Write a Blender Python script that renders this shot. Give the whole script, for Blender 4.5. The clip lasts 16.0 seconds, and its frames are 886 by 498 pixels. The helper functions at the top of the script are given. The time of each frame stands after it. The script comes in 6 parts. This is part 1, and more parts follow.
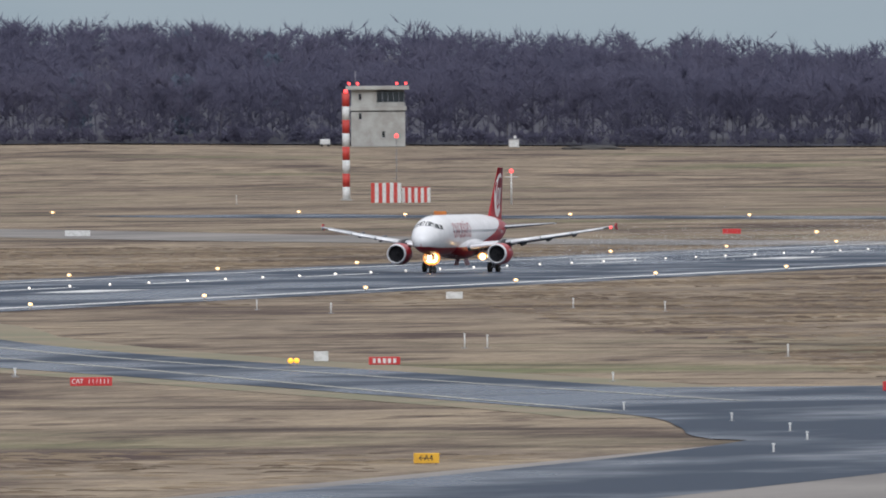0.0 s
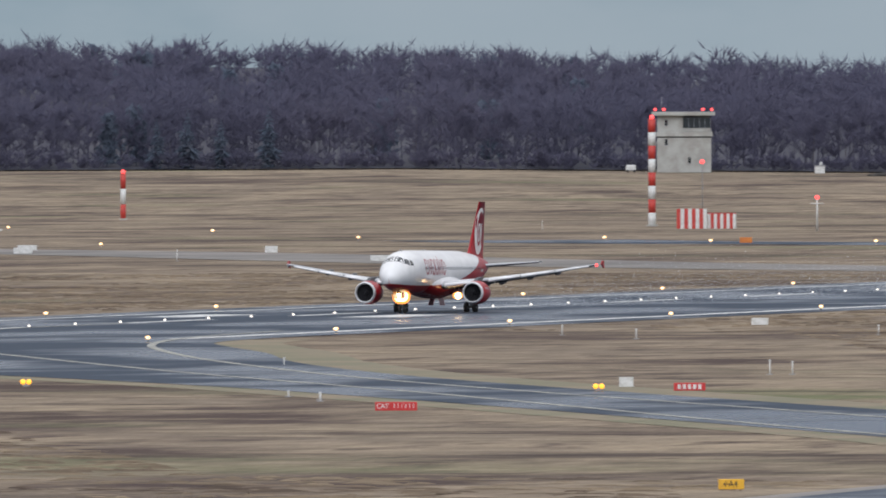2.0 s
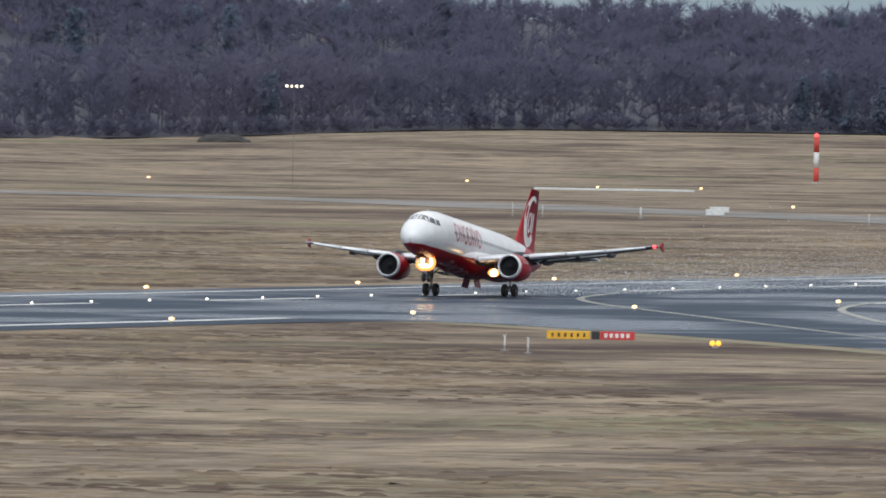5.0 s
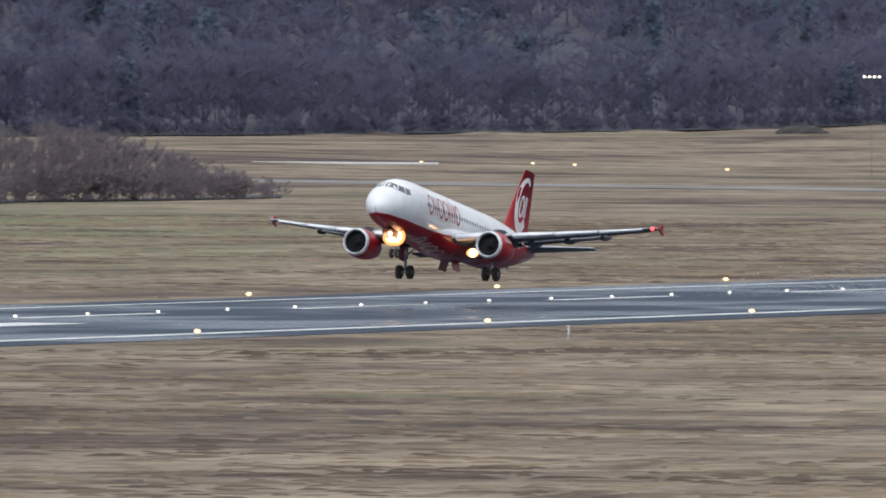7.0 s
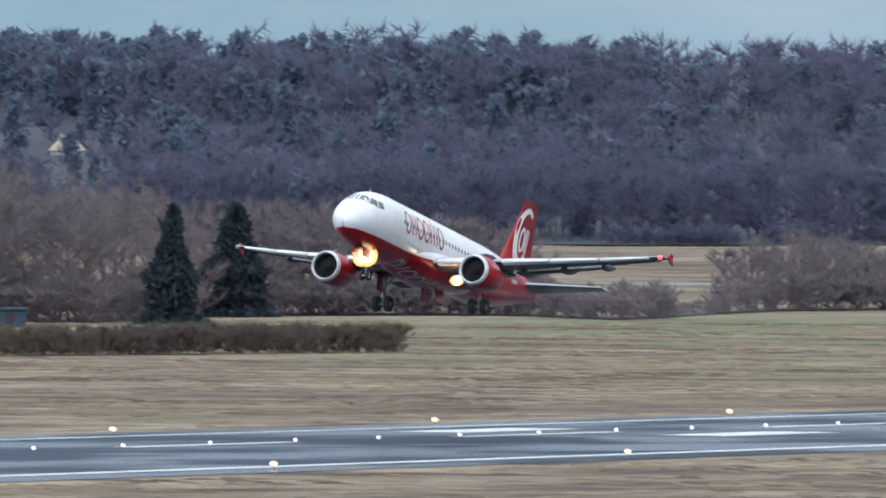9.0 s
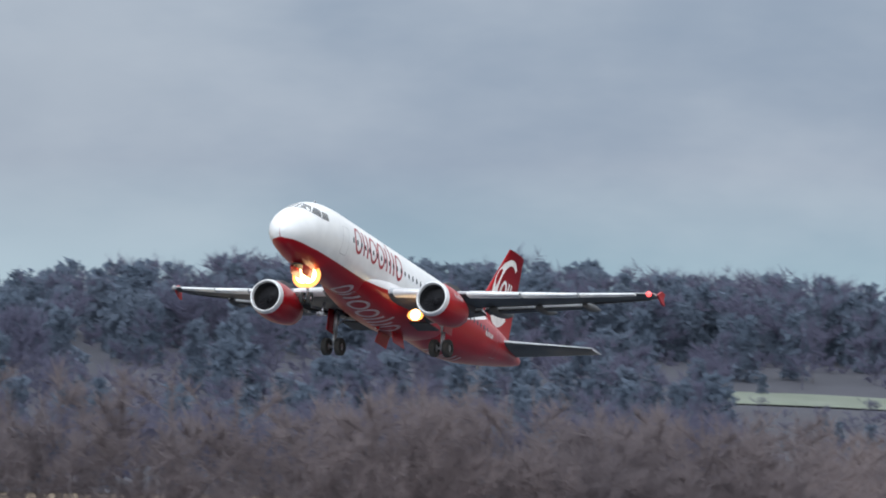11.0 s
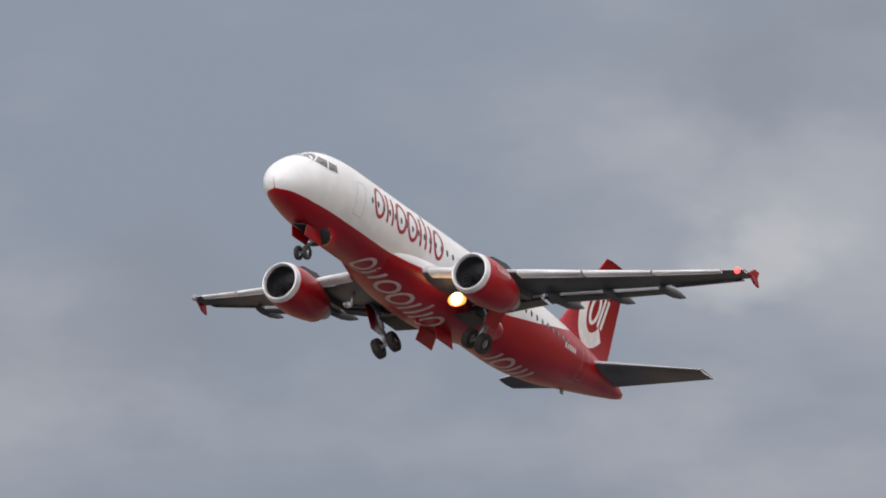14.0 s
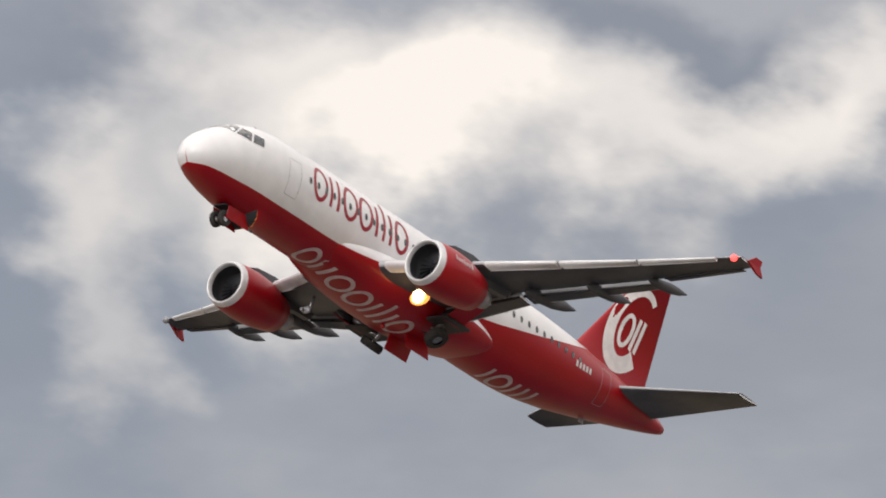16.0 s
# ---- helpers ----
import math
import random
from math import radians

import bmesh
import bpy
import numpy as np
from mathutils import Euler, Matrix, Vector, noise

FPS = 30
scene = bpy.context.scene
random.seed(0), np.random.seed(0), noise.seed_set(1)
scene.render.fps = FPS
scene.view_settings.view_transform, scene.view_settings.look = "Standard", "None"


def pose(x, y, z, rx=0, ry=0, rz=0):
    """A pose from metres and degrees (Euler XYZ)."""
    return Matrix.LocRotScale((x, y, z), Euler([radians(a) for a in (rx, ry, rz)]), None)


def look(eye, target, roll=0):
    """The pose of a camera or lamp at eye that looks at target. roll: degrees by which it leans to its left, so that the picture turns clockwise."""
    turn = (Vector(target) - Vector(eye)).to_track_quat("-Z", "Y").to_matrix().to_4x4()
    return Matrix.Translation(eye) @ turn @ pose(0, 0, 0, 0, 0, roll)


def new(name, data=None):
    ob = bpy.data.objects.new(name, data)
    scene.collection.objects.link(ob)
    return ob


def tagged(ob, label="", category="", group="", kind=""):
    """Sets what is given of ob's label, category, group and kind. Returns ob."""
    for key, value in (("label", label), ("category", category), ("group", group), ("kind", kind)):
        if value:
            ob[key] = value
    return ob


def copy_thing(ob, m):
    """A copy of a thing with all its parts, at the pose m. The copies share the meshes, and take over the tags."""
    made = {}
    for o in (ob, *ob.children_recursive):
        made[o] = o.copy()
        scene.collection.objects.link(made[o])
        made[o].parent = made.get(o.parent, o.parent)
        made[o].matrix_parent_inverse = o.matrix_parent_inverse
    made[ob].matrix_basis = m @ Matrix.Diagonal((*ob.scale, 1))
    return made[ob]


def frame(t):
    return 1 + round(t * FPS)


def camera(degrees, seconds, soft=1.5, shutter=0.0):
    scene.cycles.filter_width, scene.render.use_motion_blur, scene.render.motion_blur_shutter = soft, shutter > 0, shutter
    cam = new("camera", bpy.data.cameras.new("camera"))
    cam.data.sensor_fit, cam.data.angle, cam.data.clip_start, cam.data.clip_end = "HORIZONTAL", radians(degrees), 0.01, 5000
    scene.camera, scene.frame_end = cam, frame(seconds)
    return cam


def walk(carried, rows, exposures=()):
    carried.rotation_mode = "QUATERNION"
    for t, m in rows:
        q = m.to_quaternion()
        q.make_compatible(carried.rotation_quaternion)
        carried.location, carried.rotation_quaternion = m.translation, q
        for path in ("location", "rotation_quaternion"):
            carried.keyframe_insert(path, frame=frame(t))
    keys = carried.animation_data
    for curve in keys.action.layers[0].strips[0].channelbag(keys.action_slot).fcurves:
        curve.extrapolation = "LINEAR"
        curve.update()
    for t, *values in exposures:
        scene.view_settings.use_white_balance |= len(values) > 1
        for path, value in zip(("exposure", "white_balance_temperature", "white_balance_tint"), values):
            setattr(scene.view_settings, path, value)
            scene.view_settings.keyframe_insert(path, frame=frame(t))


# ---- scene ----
# Fixed eye on a raised viewing spot; the camera only pans and tilts.
EYE = Vector((0.0, 0.0, 19.1))


def aim(yaw, tilt, roll):
    a, e = radians(yaw), radians(tilt)
    way = Vector((math.cos(a) * math.cos(e), math.sin(a) * math.cos(e), math.sin(e)))
    return look(EYE, EYE + 100 * way, roll)


CAM = [
    (0, 14.7358, -0.5318, -0.378),
    (0.5, 14.9983, -0.4331, -0.002),
    (1, 15.2308, -0.3788, 0.087),
    (1.5, 15.4793, -0.4024, 0.028),
    (2, 15.8275, -0.4353, -0.169),
    (2.5, 16.2666, -0.4437, -0.046),
    (3, 16.6275, -0.4388, -0.102),
    (3.2, 16.7843, -0.4437, 0.082),
    (5.3, 18.5175, -0.6214, 0.815),
    (5.5, 18.6963, -0.6265, 0.585),
    (6, 19.2319, -0.6271, 0.412),
    (6.5, 19.7896, -0.6303, 0.337),
    (7, 20.3695, -0.6352, 0.310),
    (7.5, 20.9768, -0.5968, 0.494),
    (8, 21.6788, -0.4881, 0.639),
    (8.5, 22.3712, -0.3758, 0.625),
    (9, 23.0552, -0.2621, 0.393),
    (9.5, 23.6847, -0.0389, 0.559),
    (10, 24.4354, 0.1796, 0.406),
    (10.2, 24.7939, 0.2655, 0.599),
    (12.3, 29.0045, 1.4033, 0.135),
    (12.5, 29.3941, 1.5266, 0.137),
    (13, 30.3858, 1.8622, 0.315),
    (13.5, 31.3951, 2.3466, 0.272),
    (14, 32.5968, 2.8436, 0.135),
    (14.5, 33.9436, 3.2942, -0.117),
    (15, 35.4085, 3.8752, -0.406),
    (15.5, 36.8614, 4.3930, -0.026),
    (16, 38.3659, 4.8967, -0.033),
]

cam = camera(3.166, 16.0, 1.8, 0.2)
walk(cam, [(t, aim(*v)) for t, *v in CAM],
     [(0, -0.15, 5700, 12), (3.2, -0.15, 5700, 12), (5.3, -0.06, 5650, 8.5), (7.5, 0.0, 5430, 10), (8.5, 0.16, 5250, 8), (9.0, 0.26, 5250, 6), (10.2, 0.38, 5150, 3.5),
      (12.3, 0.1, 6300, 15), (13.5, 0.05, 6150, 14), (15.4, 0.0, 5800, 13), (16, 0.06, 6300, 14)])

# ---- sky and sun ----
def nodes_of(tree):
    tree.nodes.clear()
    return tree.nodes, tree.links


def make_sky():
    w = bpy.data.worlds.new("overcast_sky")
    scene.world = w
    w.use_nodes = True
    N, L = nodes_of(w.node_tree)
    out, bg = N.new("ShaderNodeOutputWorld"), N.new("ShaderNodeBackground")
    sky = N.new("ShaderNodeTexSky")
    sky.sky_type, sky.sun_disc = "NISHITA", False
    sky.sun_elevation, sky.sun_rotation = radians(28), radians(200)
    coord = N.new("ShaderNodeTexCoord")
    sep = N.new("ShaderNodeSeparateXYZ")
    L.new(coord.outputs["Generated"], sep.inputs[0])
    # cloud sheet: noise on the direction, stretched along the horizon
    def cloud(scale, sx, sz, detail, rough, off, lo, hi):
        m = N.new("ShaderNodeMapping")
        m.inputs["Scale"].default_value = (sx, sx, sz)
        m.inputs["Location"].default_value = off
        L.new(coord.outputs["Generated"], m.inputs[0])
        n = N.new("ShaderNodeTexNoise")
        n.inputs["Scale"].default_value, n.inputs["Detail"].default_value, n.inputs["Roughness"].default_value = scale, detail, rough
        L.new(m.outputs[0], n.inputs["Vector"])
        r = N.new("ShaderNodeMapRange")
        r.interpolation_type = "SMOOTHSTEP"
        r.inputs["From Min"].default_value, r.inputs["From Max"].default_value = lo, hi
        L.new(n.outputs[0], r.inputs[0])
        return r.outputs[0]
    broad = cloud(16, 1, 2.4, 6, 0.55, CLOUD_A, 0.36, 0.64)
    breaks = cloud(26, 1, 1.5, 7, 0.55, CLOUD_B, 0.39, 0.57)
    def mix(fac, a, b, kind="MIX"):
        m = N.new("ShaderNodeMix")
        m.data_type, m.blend_type = "RGBA", kind
        for sock, v in ((m.inputs[0], fac), (m.inputs[6], a), (m.inputs[7], b)):
            if isinstance(v, (int, float)):
                sock.default_value = v
            elif isinstance(v, tuple):
                sock.default_value = (*v, 1)
            else:
                L.new(v, sock)
        return m.outputs[2]
    grey = mix(broad, (0.25, 0.275, 0.32), (0.405, 0.405, 0.415))
    def math2(op, a, b):
        m = N.new("ShaderNodeMath")
        m.operation = op
        for sock, v in zip(m.inputs, (a, b)):
            if isinstance(v, (int, float)):
                sock.default_value = v
            else:
                L.new(v, sock)
        return m.outputs[0]
    # bearing and height in degrees, frayed by noise
    az = math2("MULTIPLY", math2("ARCTAN2", sep.outputs[1], sep.outputs[0]), 57.2958)
    el = math2("MULTIPLY", math2("ARCSINE", sep.outputs[2], 0), 57.2958)
    fray = [math2("MULTIPLY", math2("SUBTRACT", cloud(sc, 1, 1.4, 8, 0.54, off, 0.18, 0.82), 0.5), amp)
            for sc, off, amp in ((34, (1.7, 4.2, 0.0), 1.3), (34, (6.3, 2.2, 1.0), 1.0))]
    bearing = N.new("ShaderNodeCombineXYZ")
    L.new(math2("ADD", az, fray[0]), bearing.inputs[0])
    L.new(math2("ADD", el, fray[1]), bearing.inputs[1])
    def bank(a, e, ra, re, weight):
        m = N.new("ShaderNodeMapping")
        m.vector_type = "TEXTURE"
        m.inputs["Location"].default_value = (a, e, 0)
        m.inputs["Scale"].default_value = (ra, re, 1)
        L.new(bearing.outputs[0], m.inputs[0])
        d = N.new("ShaderNodeVectorMath")
        d.operation = "LENGTH"
        L.new(m.outputs[0], d.inputs[0])
        r = N.new("ShaderNodeMapRange")
        r.interpolation_type = "SMOOTHSTEP"
        r.inputs["From Min"].default_value, r.inputs["From Max"].default_value = 1.3, 0.12
        r.inputs["To Max"].default_value = weight
        L.new(d.outputs["Value"], r.inputs[0])
        return r.outputs[0]
    # thin bright gaps in the cloud, and heavier grey banks
    gaps = 0.0
    for q in GAPS:
        gaps = math2("ADD", bank(*q), gaps)
    for q in BANKS:
        grey = mix(bank(*q), grey, (0.235, 0.25, 0.285))
    high = N.new("ShaderNodeMapRange")
    high.inputs["From Min"].default_value, high.inputs["From Max"].default_value = 0.112, 0.130
    L.new(sep.outputs[2], high.inputs[0])
    lift = math2("MAXIMUM", math2("MULTIPLY", breaks, high.outputs[0]), gaps)
    grey = mix(lift, grey, (1.0, 0.92, 0.80))
    # clearer, bluer strip low over the horizon
    low = N.new("ShaderNodeMapRange")
    low.inputs["From Min"].default_value, low.inputs["From Max"].default_value = 0.009, 0.0165
    L.new(sep.outputs[2], low.inputs[0])
    strip = mix(broad, (0.28, 0.365, 0.385), (0.41, 0.46, 0.46))
    grey = mix(low.outputs[0], strip, grey)
    # brighter towards the zenith, as an overcast sky is
    zen = N.new("ShaderNodeMapRange")
    zen.inputs["From Min"].default_value, zen.inputs["From Max"].default_value = 0.15, 1.0
    zen.inputs["To Min"].default_value, zen.inputs["To Max"].default_value = 1.0, 2.3
    L.new(sep.outputs[2], zen.inputs[0])
    up = N.new("ShaderNodeVectorMath")
    up.operation = "SCALE"
    L.new(grey, up.inputs[0])
    L.new(zen.outputs[0], up.inputs["Scale"])
    dim = N.new("ShaderNodeVectorMath")
    dim.operation = "SCALE"
    dim.inputs["Scale"].default_value = 0.08
    L.new(sky.outputs[0], dim.inputs[0])
    total = mix(0.9, dim.outputs[0], up.outputs[0])
    L.new(total, bg.inputs[0])
    bg.inputs[1].default_value = 1.0
    L.new(bg.outputs[0], out.inputs[0])


CLOUD_A, CLOUD_B = (0.0, 0.0, 0.0), (3.1, 0.7, 0.0)
# bearing, height, half width, half height in degrees, weight
GAPS = [(38.2, 5.02, 0.8, 0.34, 0.3), (38.74, 5.34, 0.89, 0.42, 0.8), (38.13, 5.14, 0.74, 0.33, 0.78), (37.34, 5.38, 0.51, 0.26, 0.74), (36.94, 5.63, 0.42, 0.26, 0.74), (39.79, 5.12, 0.44, 0.26, 0.6), (39.57, 4.78, 0.31, 0.22, 0.37), (39.18, 5.67, 0.72, 0.24, 0.42), (31.35, 2.91, 0.42, 0.18, 0.19), (34.57, 4.34, 0.72, 0.26, 0.09), (32.56, 2.2, 1.33, 0.24, 0.06)]
BANKS = [(29.3, 0.85, 2.3, 0.5, 0.6), (37.63, 5.71, 0.73, 0.22, 0.90), (39.79, 5.55, 0.52, 0.30, 0.75), (37.43, 4.54, 1.41, 0.61, 0.45), (31.25, 3.61, 0.85, 0.40, 0.80), (33.78, 2.60, 0.85, 0.32, 0.60)]
make_sky()
lamp = new("sun", bpy.data.lights.new("sun", "SUN"))
lamp.data.energy, lamp.data.angle, lamp.data.color = 1.5, radians(40), (1.0, 0.96, 0.9)
lamp.matrix_world = look((0, 0, 300), (150, 20, 200))

# ---- materials ----
def material(name, base, rough=0.6, metal=0.0, second=None, scale=2.0, stretch=(1, 1, 1), bump=0.0, fine=None, fine_scale=40.0,
             spread=(0.4, 0.6), coat=0.0, rough2=None, detail=6, island=0.0, spec=0.5):
    """Two-scale procedural surface: base to second by broad noise, darkened or lightened by fine grain."""
    m = bpy.data.materials.new(name)
    m.use_nodes = True
    N, L = m.node_tree.nodes, m.node_tree.links
    b = N["Principled BSDF"]
    b.inputs["Base Color"].default_value = (*base, 1)
    b.inputs["Roughness"].default_value, b.inputs["Metallic"].default_value = rough, metal
    b.inputs["Coat Weight"].default_value = coat
    b.inputs["Specular IOR Level"].default_value = spec
    if second is None:
        second = tuple(v * 0.86 for v in base)
    geo = N.new("ShaderNodeTexCoord")
    mp = N.new("ShaderNodeMapping")
    mp.inputs["Scale"].default_value = stretch
    L.new(geo.outputs["Object"], mp.inputs[0])
    def noise_at(s, d):
        n = N.new("ShaderNodeTexNoise")
        n.inputs["Scale"].default_value, n.inputs["Detail"].default_value = s, d
        L.new(mp.outputs[0], n.inputs["Vector"])
        return n.outputs[0]
    def ranged(v, lo, hi, a=0.0, z=1.0):
        r = N.new("ShaderNodeMapRange")
        r.inputs["From Min"].default_value, r.inputs["From Max"].default_value = lo, hi
        r.inputs["To Min"].default_value, r.inputs["To Max"].default_value = a, z
        L.new(v, r.inputs[0])
        return r.outputs[0]
    def mixed(f, a, c, kind="MIX"):
        x = N.new("ShaderNodeMix")
        x.data_type, x.blend_type = "RGBA", kind
        for sock, v in ((x.inputs[0], f), (x.inputs[6], a), (x.inputs[7], c)):
            if isinstance(v, tuple):
                sock.default_value = (*v, 1)
            elif isinstance(v, (int, float)):
                sock.default_value = v
            else:
                L.new(v, sock)
        return x.outputs[2]
    big = noise_at(scale, detail)
    col = mixed(ranged(big, *spread), base, second)
    small = noise_at(fine_scale, 4)
    if fine:
        col = mixed(ranged(small, 0.52, 0.68), col, fine)
    else:
        col = mixed(0.35, col, mixed(ranged(small, 0.3, 0.7), (0.75,) * 3, (1.1,) * 3), "MULTIPLY")
    if island:
        gi = N.new("ShaderNodeNewGeometry")
        v = ranged(gi.outputs["Random Per Island"], 0, 1, 1 - island, 1 + island)
        s = N.new("ShaderNodeVectorMath")
        s.operation = "SCALE"
        L.new(col, s.inputs[0])
        L.new(v, s.inputs["Scale"])
        col = s.outputs[0]
    L.new(col, b.inputs["Base Color"])
    if rough2 is not None:
        L.new(ranged(big, *spread, rough, rough2), b.inputs["Roughness"])
    if bump:
        bp = N.new("ShaderNodeBump")
        bp.inputs["Strength"].default_value, bp.inputs["Distance"].default_value = 0.6, bump
        L.new(small, bp.inputs["Height"])
        L.new(bp.outputs[0], b.inputs["Normal"])
    return m


def glow(name, colour, strength):
    m = bpy.data.materials.new(name)
    m.use_nodes = True
    b = m.node_tree.nodes["Principled BSDF"]
    b.inputs["Base Color"].default_value = (*colour, 1)
    b.inputs["Emission Color"].default_value = (*colour, 1)
    b.inputs["Emission Strength"].default_value = strength
    return m


def grass_material():
    m = bpy.data.materials.new("winter_grass")
    m.use_nodes = True
    N, L = m.node_tree.nodes, m.node_tree.links
    b = N["Principled BSDF"]
    b.inputs["Roughness"].default_value = 0.95
    b.inputs["Specular IOR Level"].default_value = 0.1
    geo = N.new("ShaderNodeNewGeometry")
    def noise_at(scale, detail, rough=0.55, off=0.0, stretch=(1, 1, 1)):
        mp = N.new("ShaderNodeMapping")
        mp.inputs["Location"].default_value = (off, off, 0)
        mp.inputs["Scale"].default_value = stretch
        L.new(geo.outputs["Position"], mp.inputs[0])
        n = N.new("ShaderNodeTexNoise")
        n.inputs["Scale"].default_value, n.inputs["Detail"].default_value, n.inputs["Roughness"].default_value = scale, detail, rough
        L.new(mp.outputs[0], n.inputs["Vector"])
        return n.outputs[0]
    def ranged(v, lo, hi):
        r = N.new("ShaderNodeMapRange")
        r.inputs["From Min"].default_value, r.inputs["From Max"].default_value = lo, hi
        L.new(v, r.inputs[0])
        return r.outputs[0]
    def mixed(f, a, c, kind="MIX"):
        x = N.new("ShaderNodeMix")
        x.data_type, x.blend_type = "RGBA", kind
        for sock, v in ((x.inputs[0], f), (x.inputs[6], a), (x.inputs[7], c)):
            if isinstance(v, tuple):
                sock.default_value = (*v, 1)
            elif isinstance(v, (int, float)):
                sock.default_value = v
            else:
                L.new(v, sock)
        return x.outputs[2]
    tan, straw, brown, green = (0.205, 0.165, 0.123), (0.300, 0.240, 0.168), (0.076, 0.054, 0.047), (0.145, 0.15, 0.08)
    col = mixed(ranged(noise_at(0.035, 6, 0.6), 0.40, 0.62), tan, straw)
    col = mixed(ranged(noise_at(0.03, 8, 0.68, 310, (0.5, 1, 1)), 0.50, 0.64), col, brown)
    col = mixed(ranged(noise_at(0.010, 6, 0.62, 700, (0.6, 1, 1)), 0.53, 0.68), col, brown)
    col = mixed(ranged(noise_at(0.12, 5, 0.65, 150, (0.3, 1, 1)), 0.55, 0.68), col, brown)
    col = mixed(ranged(noise_at(0.012, 4, 0.5, 90), 0.57, 0.74), col, green)
    # fine ragged streaks: flattened straw, and dark sodden hollows
    col = mixed(ranged(noise_at(0.09, 6, 0.7, 510, (1, 0.45, 1)), 0.54, 0.68), col, (0.295, 0.24, 0.165))
    col = mixed(ranged(noise_at(0.07, 7, 0.72, 930, (1, 0.40, 1)), 0.545, 0.66), col, (0.068, 0.049, 0.041))
    col = mixed(ranged(noise_at(0.014, 7, 0.7, 1210, (1, 0.40, 1)), 0.56, 0.64), col, (0.070, 0.053, 0.045))
    # greener meadow before the copse
    mp = N.new("ShaderNodeMapping")
    mp.vector_type = "TEXTURE"
    mp.inputs["Location"].default_value = (1900 * math.cos(radians(22.1)), 1900 * math.sin(radians(22.1)), 0)
    mp.inputs["Rotation"].default_value = (0, 0, radians(22.1))
    mp.inputs["Scale"].default_value = (420, 62, 1000)
    L.new(geo.outputs["Position"], mp.inputs[0])
    ln = N.new("ShaderNodeVectorMath")
    ln.operation = "LENGTH"
    L.new(mp.outputs[0], ln.inputs[0])
    wet = N.new("ShaderNodeMath")
    wet.operation = "MULTIPLY"
    L.new(ranged(ln.outputs["Value"], 1.1, 0.3), wet.inputs[0])
    L.new(ranged(noise_at(0.02, 5, 0.6, 20, (0.4, 1, 1)), 0.36, 0.56), wet.inputs[1])
    col = mixed(wet.outputs[0], col, (0.155, 0.165, 0.09))
    col = mixed(0.55, col, mixed(ranged(noise_at(0.3, 6, 0.7, 40, (0.4, 1, 1)), 0.32, 0.68), (0.5,) * 3, (1.4,) * 3), "MULTIPLY")
    col = mixed(0.5, col, mixed(ranged(noise_at(2.5, 3, 0.6), 0.3, 0.7), (0.6,) * 3, (1.3,) * 3), "MULTIPLY")
    L.new(col, b.inputs["Base Color"])
    bp = N.new("ShaderNodeBump")
    bp.inputs["Strength"].default_value, bp.inputs["Distance"].default_value = 0.5, 0.25
    L.new(noise_at(1.2, 4), bp.inputs["Height"])
    L.new(bp.outputs[0], b.inputs["Normal"])
    return m


GRASS = grass_material()
# Wet asphalt; its blue sky sheen is mostly painted into the base colour.
ASPHALT = material("wet_asphalt_sheen_tint", (0.026, 0.040, 0.064), 0.62, second=(0.048, 0.066, 0.094), scale=0.045, stretch=(0.6, 1, 1), fine_scale=1.5, rough2=0.2, spec=0.09, spread=(0.44, 0.60))
CONCRETE = material("worn_concrete", (0.18, 0.16, 0.14), 0.5, second=(0.125, 0.115, 0.105), spec=0.3, scale=0.04, stretch=(0.4, 1, 1), fine_scale=1.2, rough2=0.62)
MARK_WHITE = material("runway_paint", (0.7, 0.7, 0.68), 0.5, second=(0.45, 0.45, 0.44), scale=0.4, fine_scale=6)
MARK_YELLOW = material("taxi_paint", (0.36, 0.35, 0.29), 0.5, second=(0.17, 0.17, 0.15), scale=0.4, fine_scale=6)
WHITE = material("white_paint", (0.78, 0.78, 0.78), 0.30, second=(0.72, 0.72, 0.72), scale=0.3, fine_scale=1.2, coat=0.4)
RED = material("red_paint", (0.35, 0.002, 0.008), 0.36, second=(0.30, 0.002, 0.007), scale=0.3, fine_scale=1.2, coat=0.08, spec=0.35)
DEEP_RED = material("dark_red_lettering", (0.32, 0.012, 0.025), 0.35)
# Wing grey darkened to carry the shade of undersides, fairings and pylons.
SHADED_WING = material("shaded_wing_grey", (0.075, 0.078, 0.085), 0.5, second=(0.055, 0.058, 0.064), scale=0.7, fine_scale=7)
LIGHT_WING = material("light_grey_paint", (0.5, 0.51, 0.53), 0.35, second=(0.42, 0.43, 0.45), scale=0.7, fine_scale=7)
SLAT = material("white_slat_paint", (0.78, 0.78, 0.78), 0.35, second=(0.68, 0.68, 0.69), scale=0.7, fine_scale=7)
ALU = material("polished_aluminium", (0.8, 0.8, 0.81), 0.22, 1.0, second=(0.7, 0.7, 0.72), scale=1.5)
STEEL = material("gear_steel", (0.45, 0.45, 0.47), 0.4, 0.7, second=(0.3, 0.3, 0.31), scale=3)
# Near black: paints the shade in recesses, and colours small dark fittings.
DARK = material("recess_shade_and_fittings", (0.02, 0.02, 0.023), 0.6)
FAN = material("near_black_fan", (0.035, 0.035, 0.04), 0.5, 0.4)
RUBBER = material("tyre_rubber", (0.022, 0.022, 0.022), 0.85, second=(0.035, 0.033, 0.03), scale=6)
GLASS = material("cockpit_glass", (0.015, 0.02, 0.025), 0.06, second=(0.02, 0.025, 0.03), coat=0.8)
PALE = material("pale_lettering", (0.62, 0.5, 0.5), 0.4, second=(0.5, 0.38, 0.38), scale=2)
# Orange emission that draws the bloom round the landing lamps.
LANDING = glow("landing_light_bloom", (1.0, 0.36, 0.07), 1.5)
